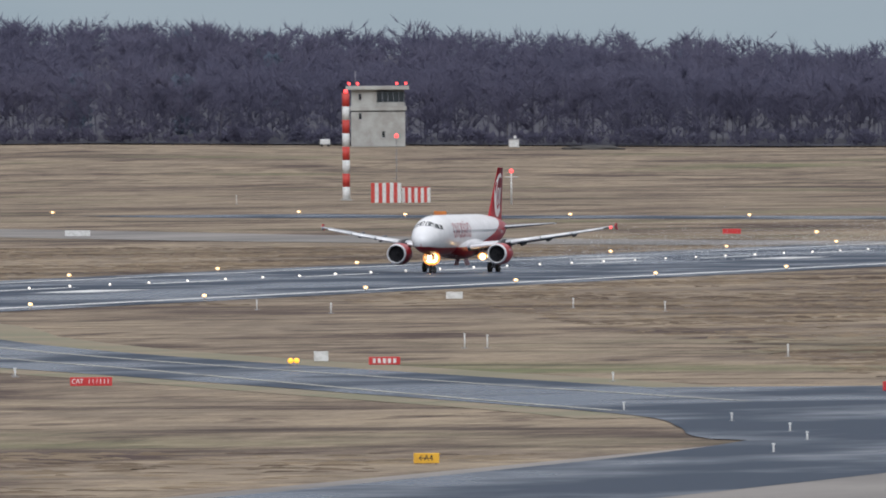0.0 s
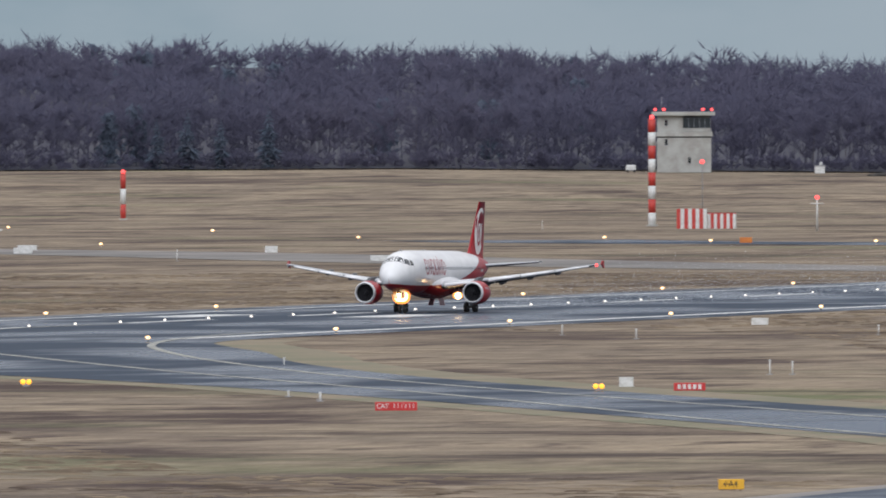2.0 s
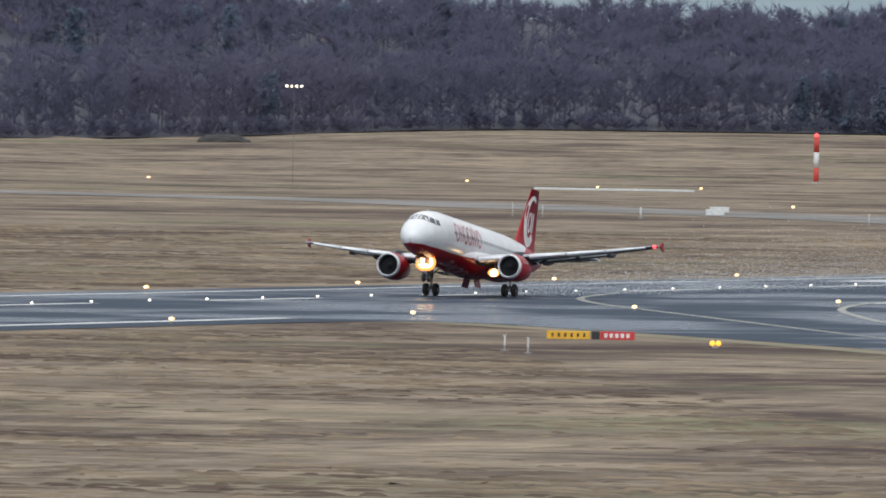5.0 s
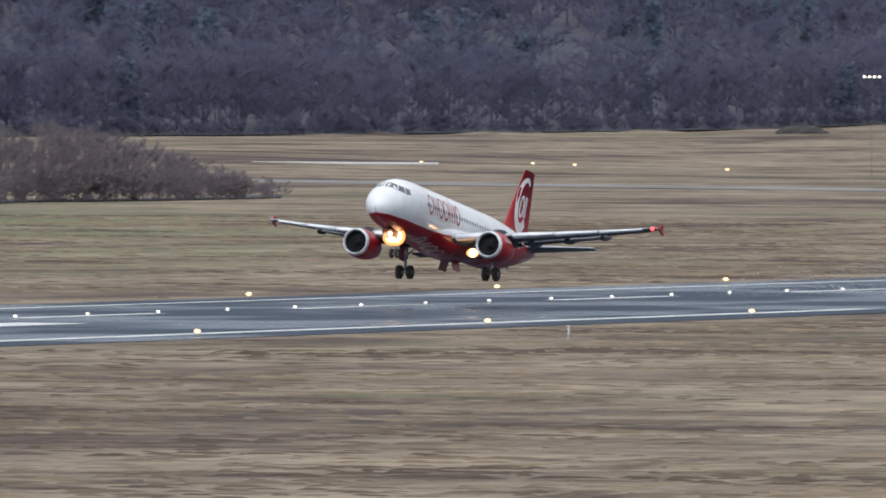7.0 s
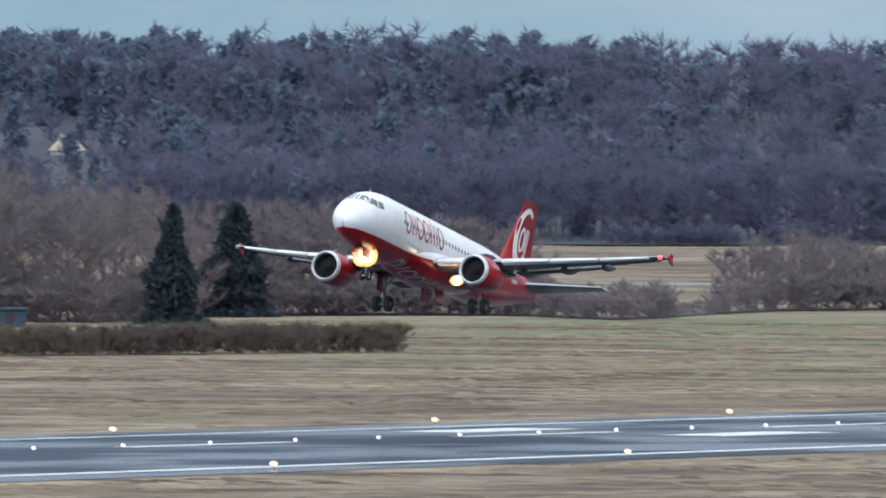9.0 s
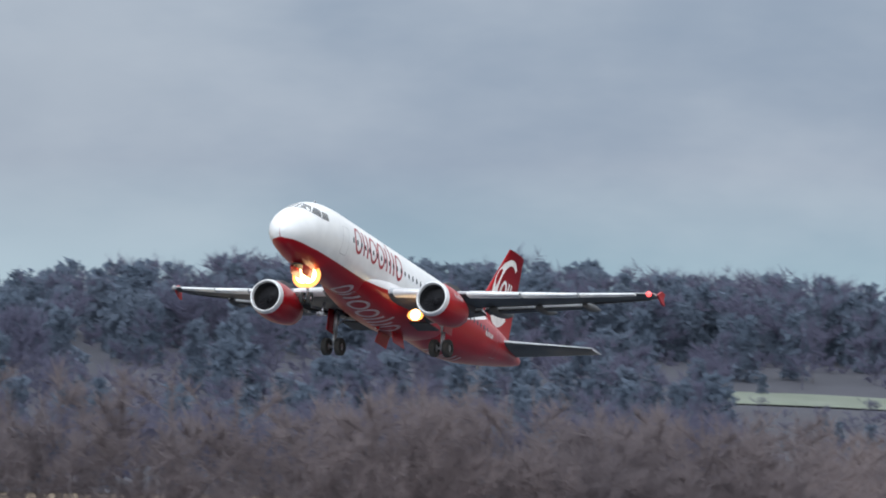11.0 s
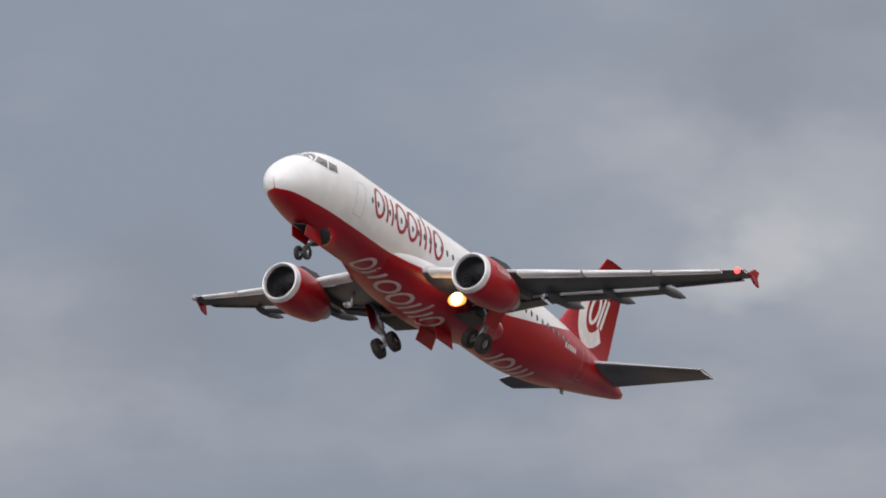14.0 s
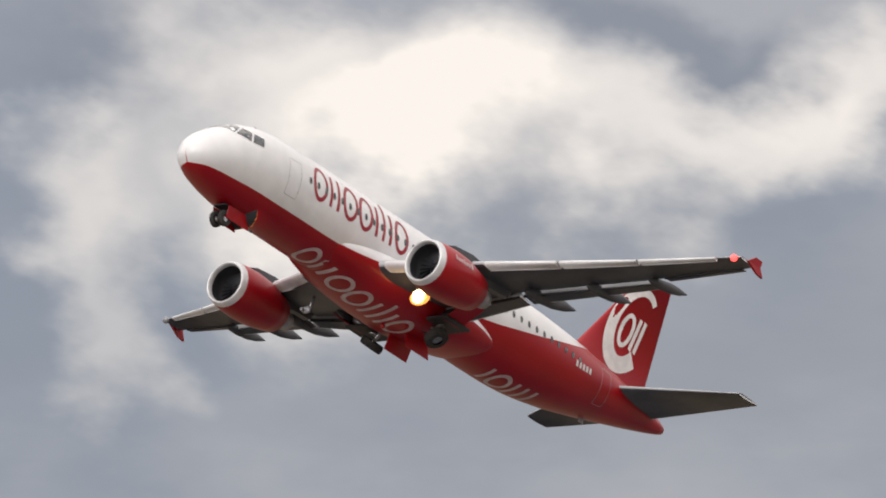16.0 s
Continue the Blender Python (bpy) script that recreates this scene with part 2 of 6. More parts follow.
LANDING_CORE = glow("landing_lamp_core", (1.0, 0.66, 0.28), 9.0)
NAV_RED = glow("red_lamp_glow", (1.0, 0.07, 0.06), 2.5)
EDGE_LAMP = glow("edge_lamp_glow", (1.0, 0.60, 0.24), 2.2)
CENTRE_LAMP = glow("centreline_lamp_glow", (1.0, 0.88, 0.72), 1.5)
AMBER = glow("amber_lamp_glow", (1.0, 0.45, 0.03), 1.5)
# Bark and twig colours lifted and blued to hold the distance haze.
HAZY_BARK = material("hazy_twig_bark", (0.136, 0.136, 0.198), 0.95, second=(0.152, 0.146, 0.206), scale=0.015, fine_scale=0.3, spread=(0.35, 0.65), island=0.03, spec=0.1)
HAZY_BROWN_TWIG = material("hazy_brown_scrub_twig", (0.198, 0.172, 0.184), 0.95, second=(0.226, 0.190, 0.196), scale=0.02, fine_scale=0.3, spread=(0.35, 0.65), island=0.06, spec=0.1)
HEDGE_TWIG = material("hedge_twig", (0.125, 0.104, 0.088), 0.95, second=(0.15, 0.13, 0.10), scale=0.05, fine_scale=0.5, island=0.08, spec=0.1)
BIRCH = material("birch_bark", (0.17, 0.155, 0.165), 0.9, second=(0.14, 0.128, 0.14), scale=0.6, fine_scale=3)
# Needles paled towards blue, with aerial haze mixed into the base colour.
HAZY_PINE = material("hazy_conifer_needles", (0.146, 0.180, 0.236), 0.95, second=(0.160, 0.190, 0.246), scale=0.05, fine_scale=0.8, island=0.05, spec=0.05)
CONC_WALL = material("weathered_render", (0.42, 0.42, 0.39), 0.85, second=(0.34, 0.33, 0.30), scale=0.35, fine_scale=3, bump=0.01)
SIGN_RED = material("red_sign_face", (0.55, 0.03, 0.03), 0.45, second=(0.48, 0.025, 0.025))
SIGN_YELLOW = material("yellow_sign_face", (0.75, 0.42, 0.02), 0.45, second=(0.66, 0.36, 0.02))
POST_WHITE = material("white_post_paint", (0.7, 0.7, 0.68), 0.6, second=(0.55, 0.55, 0.52), scale=3)
SIGN_BACK = material("grey_sign_back", (0.33, 0.33, 0.33), 0.6)
ORANGE_RED = material("orange_red_paint", (0.5, 0.045, 0.03), 0.55, second=(0.42, 0.04, 0.03), scale=1)
GALV = material("galvanised_steel", (0.22, 0.22, 0.225), 0.55, 0.3, second=(0.16, 0.165, 0.17), scale=4)
BLUE_SHED = material("blue_sheet_wall", (0.025, 0.05, 0.075), 0.7, second=(0.02, 0.04, 0.06), scale=0.5)
ROOF_TILE = material("pale_roof", (0.42, 0.37, 0.27), 0.8, second=(0.34, 0.30, 0.22), scale=0.6)
# Litter darkened so gaps between trees look as shaded as the crowns.
SHADED_LITTER = material("shaded_leaf_litter", (0.050, 0.050, 0.066), 0.95, second=(0.042, 0.042, 0.056), scale=0.03, fine_scale=0.5)
LAMP_CORE = glow("lamp_core_glow", (1.0, 0.85, 0.6), 4.0)
GLASS_OFF = material("unlit_lamp_glass", (0.3, 0.3, 0.32), 0.15)
LIP = material("bright_lip_paint", (0.72, 0.72, 0.73), 0.32, 0.3)
# Dark needles with some blue haze painted in.
HAZY_DARK_PINE = material("hazy_dark_needles", (0.034, 0.046, 0.060), 0.9, second=(0.046, 0.058, 0.070), scale=0.3, fine_scale=2, island=0.25)
VERGE = material("green_verge", (0.165, 0.155, 0.092), 0.95, second=(0.225, 0.18, 0.118), scale=0.08, fine_scale=0.8)
MEADOW = material("pale_meadow", (0.155, 0.175, 0.14), 0.95, second=(0.125, 0.145, 0.11), scale=0.05)



def let_light_through(m, share):
    """Fine twigs and needles pass part of the light on."""
    N, L = m.node_tree.nodes, m.node_tree.links
    b = N["Principled BSDF"]
    out = [n for n in N if n.type == "OUTPUT_MATERIAL"][0]
    tr, mx = N.new("ShaderNodeBsdfTranslucent"), N.new("ShaderNodeMixShader")
    src = b.inputs["Base Color"]
    if src.links:
        L.new(src.links[0].from_socket, tr.inputs[0])
    else:
        tr.inputs[0].default_value = src.default_value
    mx.inputs[0].default_value = share
    L.new(b.outputs[0], mx.inputs[1])
    L.new(tr.outputs[0], mx.inputs[2])
    L.new(mx.outputs[0], out.inputs[0])


for m in (HAZY_BARK, HAZY_BROWN_TWIG, HEDGE_TWIG, BIRCH, HAZY_PINE, HAZY_DARK_PINE):
    let_light_through(m, 0.5)

# ---- builders ----
def mesh_of(name, verts, faces, mats, face_mats=None, smooth=False):
    me = bpy.data.meshes.new(name)
    me.from_pydata([tuple(v) for v in verts], [], [tuple(f) for f in faces])
    for m in mats if isinstance(mats, (list, tuple)) else [mats]:
        me.materials.append(m)
    if face_mats is not None:
        me.polygons.foreach_set("material_index", face_mats)
    if smooth:
        me.polygons.foreach_set("use_smooth", [True] * len(me.polygons))
    me.update()
    return me


def mesh_bm(name, bm, mat, smooth=False):
    bmesh.ops.recalc_face_normals(bm, faces=bm.faces)
    me = bpy.data.meshes.new(name)
    bm.to_mesh(me)
    bm.free()
    for m in mat if isinstance(mat, (list, tuple)) else [mat]:
        me.materials.append(m)
    if smooth:
        me.polygons.foreach_set("use_smooth", [True] * len(me.polygons))
    return me


def part(name, data, parent=None, label="", m=None):
    ob = new(name, data)
    if parent:
        ob.parent = parent
    if m is not None:
        ob.matrix_basis = m
    if label:
        ob["label"] = label
    return ob


def box_bm(bm, size, at=(0, 0, 0), bevel=0.0, turn=None):
    r = bmesh.ops.create_cube(bm, size=1.0)
    mat = Matrix.Translation(at) @ (turn.to_4x4() if turn else Matrix()) @ Matrix.Diagonal((*size, 1))
    bmesh.ops.transform(bm, matrix=mat, verts=r["verts"])
    if bevel:
        es = list({e for v in r["verts"] for e in v.link_edges})
        bmesh.ops.bevel(bm, geom=es, offset=bevel, segments=2, affect="EDGES", profile=0.5)
    return bm


def box(name, size, mat, parent=None, at=(0, 0, 0), bevel=0.0, label="", turn=None):
    return part(name, mesh_bm(name, box_bm(bmesh.new(), size, at, bevel, turn), mat), parent, label)


def tube_bm(bm, a, b, r1, r2=None, seg=10):
    a, b = Vector(a), Vector(b)
    d = b - a
    q = d.to_track_quat("Z", "Y").to_matrix().to_4x4()
    bmesh.ops.create_cone(bm, cap_ends=True, segments=seg, radius1=r1, radius2=r1 if r2 is None else r2, depth=d.length,
                          matrix=Matrix.Translation((a + b) / 2) @ q)
    return bm


def tube(name, a, b, r, mat, parent=None, r2=None, seg=10, label=""):
    return part(name, mesh_bm(name, tube_bm(bmesh.new(), a, b, r, r2, seg), mat, True), parent, label)


def lathe(profile, seg=32, axis="x"):
    """Verts and faces of a profile of (along, radius) spun about the x axis."""
    vs, fs = [], []
    for x, r in profile:
        for k in range(seg):
            a = 2 * math.pi * k / seg
            vs.append((x, r * math.cos(a), r * math.sin(a)))
    for i in range(len(profile) - 1):
        for k in range(seg):
            j = (k + 1) % seg
            fs.append((i * seg + k, i * seg + j, (i + 1) * seg + j, (i + 1) * seg + k))
    return vs, fs


def ribbon(points, half, z=0.0, thick=0.0):
    """A flat strip along points in the plan."""
    vs, fs = [], []
    n = len(points)
    for i, (x, y) in enumerate(points):
        a, b = points[max(i - 1, 0)], points[min(i + 1, n - 1)]
        dx, dy = b[0] - a[0], b[1] - a[1]
        d = math.hypot(dx, dy) or 1
        ox, oy = -dy / d * half, dx / d * half
        vs += [(x + ox, y + oy, z), (x - ox, y - oy, z)]
    for i in range(n - 1):
        fs.append((2 * i, 2 * i + 1, 2 * i + 3, 2 * i + 2))
    return vs, fs


def smooth_path(points, steps=8):
    """Catmull-Rom through plan points."""
    p = [points[0], *points, points[-1]]
    out = []
    for i in range(1, len(p) - 2):
        for k in range(steps):
            t = k / steps
            out.append(tuple(0.5 * (2 * p[i][c] + (p[i + 1][c] - p[i - 1][c]) * t + (2 * p[i - 1][c] - 5 * p[i][c] + 4 * p[i + 1][c] - p[i + 2][c]) * t * t
                                    + (3 * p[i][c] - p[i - 1][c] - 3 * p[i + 1][c] + p[i + 2][c]) * t ** 3) for c in range(2)))
    out.append(tuple(points[-1]))
    return out


# ---- land ----
def interp(v, xs, ys):
    return float(np.interp(v, xs, ys))


def tan_d(v):
    return math.tan(radians(v))


def wood_edge(az):
    """Distance of the far wood's edge in a bearing, in degrees."""
    return interp(az, (11, 18, 19.5, 21, 23, 27), (4200, 4200, 4000, 3700, 3600, 3600))


def wood_foot(az):
    return EYE.z + wood_edge(az) * tan_d(interp(az, (13.4, 16, 18.2, 19.3, 20.9, 22.3, 27), (-0.178, -0.150, -0.156, -0.208, -0.234, -0.248, -0.25)))


WOOD_DEPTH, CROWN = 600.0, 18.8


def wood_back(az):
    top = interp(az, (13.3, 14.7, 15.3, 16.1, 17.65, 18.2, 20, 21.6, 23, 24.4, 25, 26.2, 27.5, 28.6, 32),
                 (0.168, 0.224, 0.244, 0.275, 0.305, 0.312, 0.41, 0.480, 0.492, 0.508, 0.55, 0.595, 0.59, 0.45, 0.36))
    return EYE.z + (wood_edge(az) + WOOD_DEPTH) * tan_d(top) - CROWN


def ease(v):
    v = min(max(v, 0.0), 1.0)
    return v * v * (3 - 2 * v)


def land(x, y):
    """Height of the ground: flat airfield, then a gentle rise to the wooded hill."""
    r, az = math.hypot(x, y), math.degrees(math.atan2(y, x))
    if r < 2400 or not -20 < az < 60:
        return 0.0
    e = wood_edge(az)
    if r <= e:
        return wood_foot(az) * ease((r - (e - 1000)) / 1000)
    return wood_foot(az) + (wood_back(az) - wood_foot(az)) * ease((r - e) / WOOD_DEPTH) + 11 * ease((r - e - 560) / 110)


def polar(az, r, z=None):
    x, y = r * math.cos(radians(az)), r * math.sin(radians(az))
    return Vector((x, y, land(x, y) if z is None else z))


def build_ground():
    rs = [3, 60, 200, 500, 1000, 1500, 2000, 2400] + list(range(2500, 4960, 60)) + [4960]
    azs = list(np.arange(-20, 60.1, 0.5)) + list(range(65, 340, 5))
    vs, fs = [], []
    for a in azs:
        for r in rs:
            vs.append(polar(a, r))
    n, m = len(azs), len(rs)
    for i in range(n):
        for j in range(m - 1):
            k = (i + 1) % n
            fs.append((i * m + j, i * m + j + 1, k * m + j + 1, k * m + j))
    fs.append([i * m for i in range(n)])
    ob = new("ground", mesh_of("ground", vs, fs, GRASS, smooth=True))
    tagged(ob, "dry winter grass airfield, tan and brown with green patches", "ground", kind="structure")


build_ground()


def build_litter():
    """Floor of the wood, just over the ground, coloured dark as tree shade."""
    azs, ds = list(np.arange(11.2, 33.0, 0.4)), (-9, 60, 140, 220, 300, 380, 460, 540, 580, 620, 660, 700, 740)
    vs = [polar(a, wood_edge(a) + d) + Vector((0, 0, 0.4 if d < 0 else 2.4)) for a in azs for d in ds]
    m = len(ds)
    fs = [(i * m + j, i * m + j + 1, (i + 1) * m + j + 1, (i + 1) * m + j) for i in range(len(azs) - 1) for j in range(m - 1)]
    tagged(new("wood_floor", mesh_of("wood_floor", vs, fs, SHADED_LITTER, smooth=True)), "leaf litter under the bare wood, darkened to the trees' shade", "ground", kind="structure")


build_litter()

NEAR_Y, FAR_Y, MID_Y, LINE_Y = 415.0, 480.4, 447.6, 457.6
LAMP_X = 1427.4


def flat(name, verts, faces, mat, label, category, kind="structure"):
    return tagged(new(name, mesh_of(name, verts, faces, mat)), label, category, kind=kind)


def build_paving():
    xs = np.linspace(-600, 3300, 40)
    v, f = ribbon([(x, MID_Y) for x in xs], 36.0, 0.04)
    flat("runway", v, f, ASPHALT, "wide wet dark asphalt runway, blue sky sheen in its colour", "runway")
    # angled exit from the runway to the parallel taxiway
    upper = smooth_path([(1420, 412.5), (1370, 409), (1336, 398), (1300, 384), (1240, 363), (1160, 327), (1040, 263), (985, 232), (946, 212)])
    lower = smooth_path([(1190, 412.5), (1226, 408), (1206, 388), (1138, 342), (1076, 307), (1006, 270), (940, 236), (905, 224), (885, 218.5), (872, 214), (866, 209)])[::1]
    def even(p, k):
        s = [0.0]
        for a, b in zip(p, p[1:]):
            s.append(s[-1] + math.dist(a, b))
        t = np.linspace(0, s[-1], k)
        return list(zip(np.interp(t, s, [q[0] for q in p]), np.interp(t, s, [q[1] for q in p])))
    up, lo = even(upper, 60), even(lower, 60)
    v = [(*p, 0.05) for p in up] + [(*p, 0.05) for p in lo]
    f = [(i, i + 1, 61 + i, 60 + i) for i in range(59)]
    flat("exit_taxiway", v, f, ASPHALT, "wet asphalt taxiway leaving the runway at an angle", "taxiway")
    for q, half, off in ((up, 3.2, -2.9), (lo, 2.4, 2.1)):
        path = []
        for i, (x, y) in enumerate(q[4:-9]):
            a, b = q[i + 3], q[i + 5]
            d = math.dist(a, b)
            path.append((x + (b[1] - a[1]) / d * off, y - (b[0] - a[0]) / d * off))
        v, f = ribbon(path, half, 0.025)
        flat("grass_verge", v, f, VERGE, "greener mown grass verge beside the taxiway", "verge")
    v, f = ribbon([(x, 179.5) for x in np.linspace(-300, 1700, 21)], 30.0, 0.045)
    flat("parallel_taxiway", v, f, CONCRETE, "worn grey-brown concrete taxiway, patchy and damp", "taxiway")
    # wet asphalt curve where the exit meets the parallel taxiway
    c = smooth_path([(1030, 246), (960, 222), (905, 206), (850, 198), (780, 196), (680, 196), (500, 196)])
    v, f = ribbon(c, 11.0, 0.055)
    flat("taxiway_curve", v, f, ASPHALT, "wet asphalt curve of the taxiway lane", "taxiway")
    # far taxiway strips
    def strip(name, pts, half, mat, label):
        q = [(r * math.cos(radians(a)), r * math.sin(radians(a))) for a, r in pts]
        v, f = ribbon(smooth_path(q, 6), half, 0.0)
        v = [(x, y, land(x, y) + 0.06) for x, y, _ in v]
        flat(name, v, f, mat, label, "taxiway")
    strip("far_taxiway", [(12.5, 2075), (13.8, 2120), (15.2, 2215), (16.84, 2425), (17.83, 2521), (18.49, 2610), (20.08, 2700), (20.94, 2760), (22.5, 2830)], 22, CONCRETE, "pale far taxiway strip across the grass")
    strip("far_taxiway", [(12.4, 2500), (14.3, 2600), (15.2, 2645), (15.6, 2700)], 22, ASPHALT, "damp far asphalt taxiway")


build_paving()


def build_markings():
    for x0, x1 in ((-600, 1229), (1385, 3300)):
        v, f = ribbon([(x, 419.5 - (1.5 if x0 > 0 else 0)) for x in np.linspace(x0, x1, 24)], 1.05, 0.062)
        flat("runway_edge_line", v, f, MARK_WHITE, "white painted runway edge line", "marking")
    v, f = ribbon([(x, 476.2) for x in np.linspace(-600, 3300, 30)], 0.7, 0.062)
    flat("runway_edge_line", v, f, MARK_WHITE, "white painted runway edge line", "marking")
    base = None
    for i in range(60):
        x = -600 + 60 * i + 12
        if base is None:
            vv, ff = ribbon([(-15, 0), (15, 0)], 0.9)
            base = mesh_of("centreline_dash", vv, ff, MARK_WHITE)
        d = new("centreline_dash", base)
        d.location = (x, LINE_Y - 0.6, 0.064)
        tagged(d, "long white runway centreline dash on wet asphalt", "marking", "runway centreline", "structure")
    bar = mesh_of("touchdown_bar", *ribbon([(-11.5, 0), (11.5, 0)], 3.0), MARK_WHITE)
    for x in (506, 806, 1106, 1556, 1856):
        for y in (446.0, 467.0):
            d = new("touchdown_bar", bar)
            d.location = (x, y, 0.064)
            tagged(d, "broad white touchdown bar painted on the runway", "marking", "touchdown bars", "structure")
    for pts in ([(1500, 457), (1440, 455), (1390, 446), (1350, 432), (1300, 409), (1200, 362), (1100, 312), (1000, 264), (950, 239)],
                [(1440, 424), (1400, 420), (1360, 412), (1318, 399), (1250, 373), (1160, 333), (1050, 276), (980, 238)]):
        v, f = ribbon(smooth_path(pts), 0.38, 0.072)
        flat("taxi_line", v, f, MARK_YELLOW, "pale yellow curved taxi guide line", "marking")


build_markings()
POSTS = [(1416, 390.1, 0.9), (1391, 376.3, 0.9), (1420, 361.2, 0.9), (1396, 346.6, 0.9), (1193, 312.1, 1.1), (1193, 310.3, 1.0), (1150, 276.2, 0.9), (1051, 264.6, 0.6), (1079, 314.9, 0.5), (1102, 359.6, 1.1), (1093, 354.9, 1.1), (1236, 363.7, 0.6), (1073, 313.1, 0.6), (1091, 320.7, 0.4), (838, 202.1, 0.5), (891, 213.9, 0.5), (868, 207.4, 0.5), (952, 239.0, 0.5), (920, 224.4, 0.5), (2245, 712.0, 1.6), (2203, 664.2, 1.6), (2253, 714.4, 1.6), (2245, 731.7, 2.0), (2247, 727.7, 1.6), (2871, 794.7, 1.6), (1079, 391.0, 0.9)]
# ---- airfield lamps ----
def stub_lamp(name, height, radius, glow_mat, label, category, group):
    e = new(name)
    tube("post", (0, 0, 0), (0, 0, height * 0.6), radius * 0.35, SIGN_BACK, e, seg=8)
    bm = bmesh.new()
    bmesh.ops.create_uvsphere(bm, u_segments=10, v_segments=7, radius=radius, matrix=Matrix.Translation((0, 0, height * 0.8)) @ Matrix.Diagonal((1, 1, 0.62, 1)))
    q = part("lamp", mesh_bm("lamp", bm, glow_mat, True), e)
    bm = bmesh.new()
    bmesh.ops.create_uvsphere(bm, u_segments=8, v_segments=6, radius=radius * 0.42, matrix=Matrix.Translation((-radius * 0.62, 0, height * 0.8)) @ Matrix.Diagonal((1, 1, 0.8, 1)))
    part("lamp_core", mesh_bm("lamp_core", bm, LAMP_CORE, True), q)
    return tagged(e, label, category, group)


def build_lamps():
    near = stub_lamp("runway_edge_light", 0.5, 0.24, EDGE_LAMP, "small lit runway edge lamp on a short post", "runway light", "runway edge lights")
    near.location = (LAMP_X - 60 * 10, NEAR_Y, 0.04)
    for k in range(-9, 8):
        copy_thing(near, pose(LAMP_X + 60 * k, NEAR_Y, 0.04))
    for k in range(-12, 8):
        copy_thing(near, pose(LAMP_X + 240 + 60 * k, FAR_Y, 0.04))
    flush = new("centreline_light")
    bm = bmesh.new()
    bmesh.ops.create_cone(bm, cap_ends=True, segments=10, radius1=0.2, radius2=0.12, depth=0.06, matrix=Matrix.Translation((0, 0, 0.05)))
    part("housing", mesh_bm("housing", bm, STEEL), flush)
    bm = bmesh.new()
    bmesh.ops.create_uvsphere(bm, u_segments=8, v_segments=6, radius=0.13, matrix=Matrix.Translation((0, 0, 0.12)))
    part("lamp", mesh_bm("lamp", bm, CENTRE_LAMP, True), flush)
    tagged(flush, "small lit flush centreline lamp in wet asphalt", "runway light", "runway centreline lights")
    flush.location = (703.5, LINE_Y, 0.04)
    for i in range(1, 84):
        copy_thing(flush, pose(703.5 + 15 * i, LINE_Y, 0.04))
    # lit lamps on the far taxiway
    far = stub_lamp("taxiway_light", 0.8, 0.3, EDGE_LAMP, "lit lamp on a post beside the far taxiway", "taxiway light", "far taxiway lights")
    spots = [(18.217, 3120), (17.75, 2990), (17.38, 3000), (19.355, 3060), (16.65, 2890), (20.45, 3110), (20.05, 3130), (16.13, 2700), (14.87, 2600), (15.25, 2680), (13.64, 2540), (14.28, 2580), (19.9, 3120), (17.05, 2560), (13.4, 2210)]
    far.location = polar(*spots[0])
    for a, r in spots[1:]:
        copy_thing(far, Matrix.Translation(polar(a, r)))
    # amber guard lamps by the holding signs
    g = new("guard_light")
    box("stand", (0.25, 0.5, 0.26), SIGN_BACK, g, (0, 0, 0.13), 0.03)
    for y in (-0.22, 0.22):
        bm = bmesh.new()
        bmesh.ops.create_uvsphere(bm, u_segments=10, v_segments=7, radius=0.2, matrix=Matrix.Translation((-0.1, y, 0.36)))
        part("lamp", mesh_bm("lamp", bm, AMBER, True), g)
    tagged(g, "pair of lit amber guard lamps on a low stand", "guard light", "guard lights")
    g.matrix_basis = pose(1132, 353, 0, 0, 0, 16)
    copy_thing(g, pose(1117, 305, 0, 0, 0, 16))


build_lamps()


# ---- signs ----
def letters(text, size, mat, parent, at, turn):
    c = bpy.data.curves.new("text", "FONT")
    c.body, c.size, c.align_x, c.align_y, c.extrude = text, size, "CENTER", "CENTER", 0.004
    tmp = bpy.data.objects.new("text", c)
    scene.collection.objects.link(tmp)
    me = bpy.data.meshes.new_from_object(tmp.evaluated_get(bpy.context.evaluated_depsgraph_get()))
    bpy.data.objects.remove(tmp)
    me.materials.clear()
    me.materials.append(mat)
    ob = part("lettering", me, parent)
    ob.matrix_basis = Matrix.Translation(at) @ turn
    return ob


FACE = Matrix(((0, 0, -1, 0), (-1, 0, 0, 0), (0, 1, 0, 0), (0, 0, 0, 1)))  # writing faces -x


def sign(x, y, width, height, panels, label, lift=0.06):
    """A low lit airfield sign that faces the viewing side; panels: (share, material, text, text material)."""
    e = new("airfield_sign")
    pitch = height * 0.44
    for s in (-0.35, 0.35):
        tube("leg", (0, s * width, 0), (0, s * width, lift + 0.05), 0.05, SIGN_BACK, e, seg=8)
    at = width / 2
    for share, mat, text, tm in panels:
        w = width * share
        p = box("panel", (0.22, w - 0.03, height), mat, e, (0, at - w / 2, lift + height / 2), 0.02)
        if text:
            for k, ch in enumerate(text):
                if ch != " ":
                    letters(ch, height * 0.8, tm, p, (-0.125, at - w / 2 + (len(text) / 2 - 0.5 - k) * pitch, lift + height / 2), FACE)
        at -= w
    e.matrix_basis = pose(x, y, 0, 0, 0, math.degrees(math.atan2(y, x)))
    return tagged(e, label, "sign")


INK = material("black_sign_ink", (0.02, 0.02, 0.02), 0.5)
SIGN_WHITE = material("white_sign_ink", (0.75, 0.72, 0.7), 0.5)
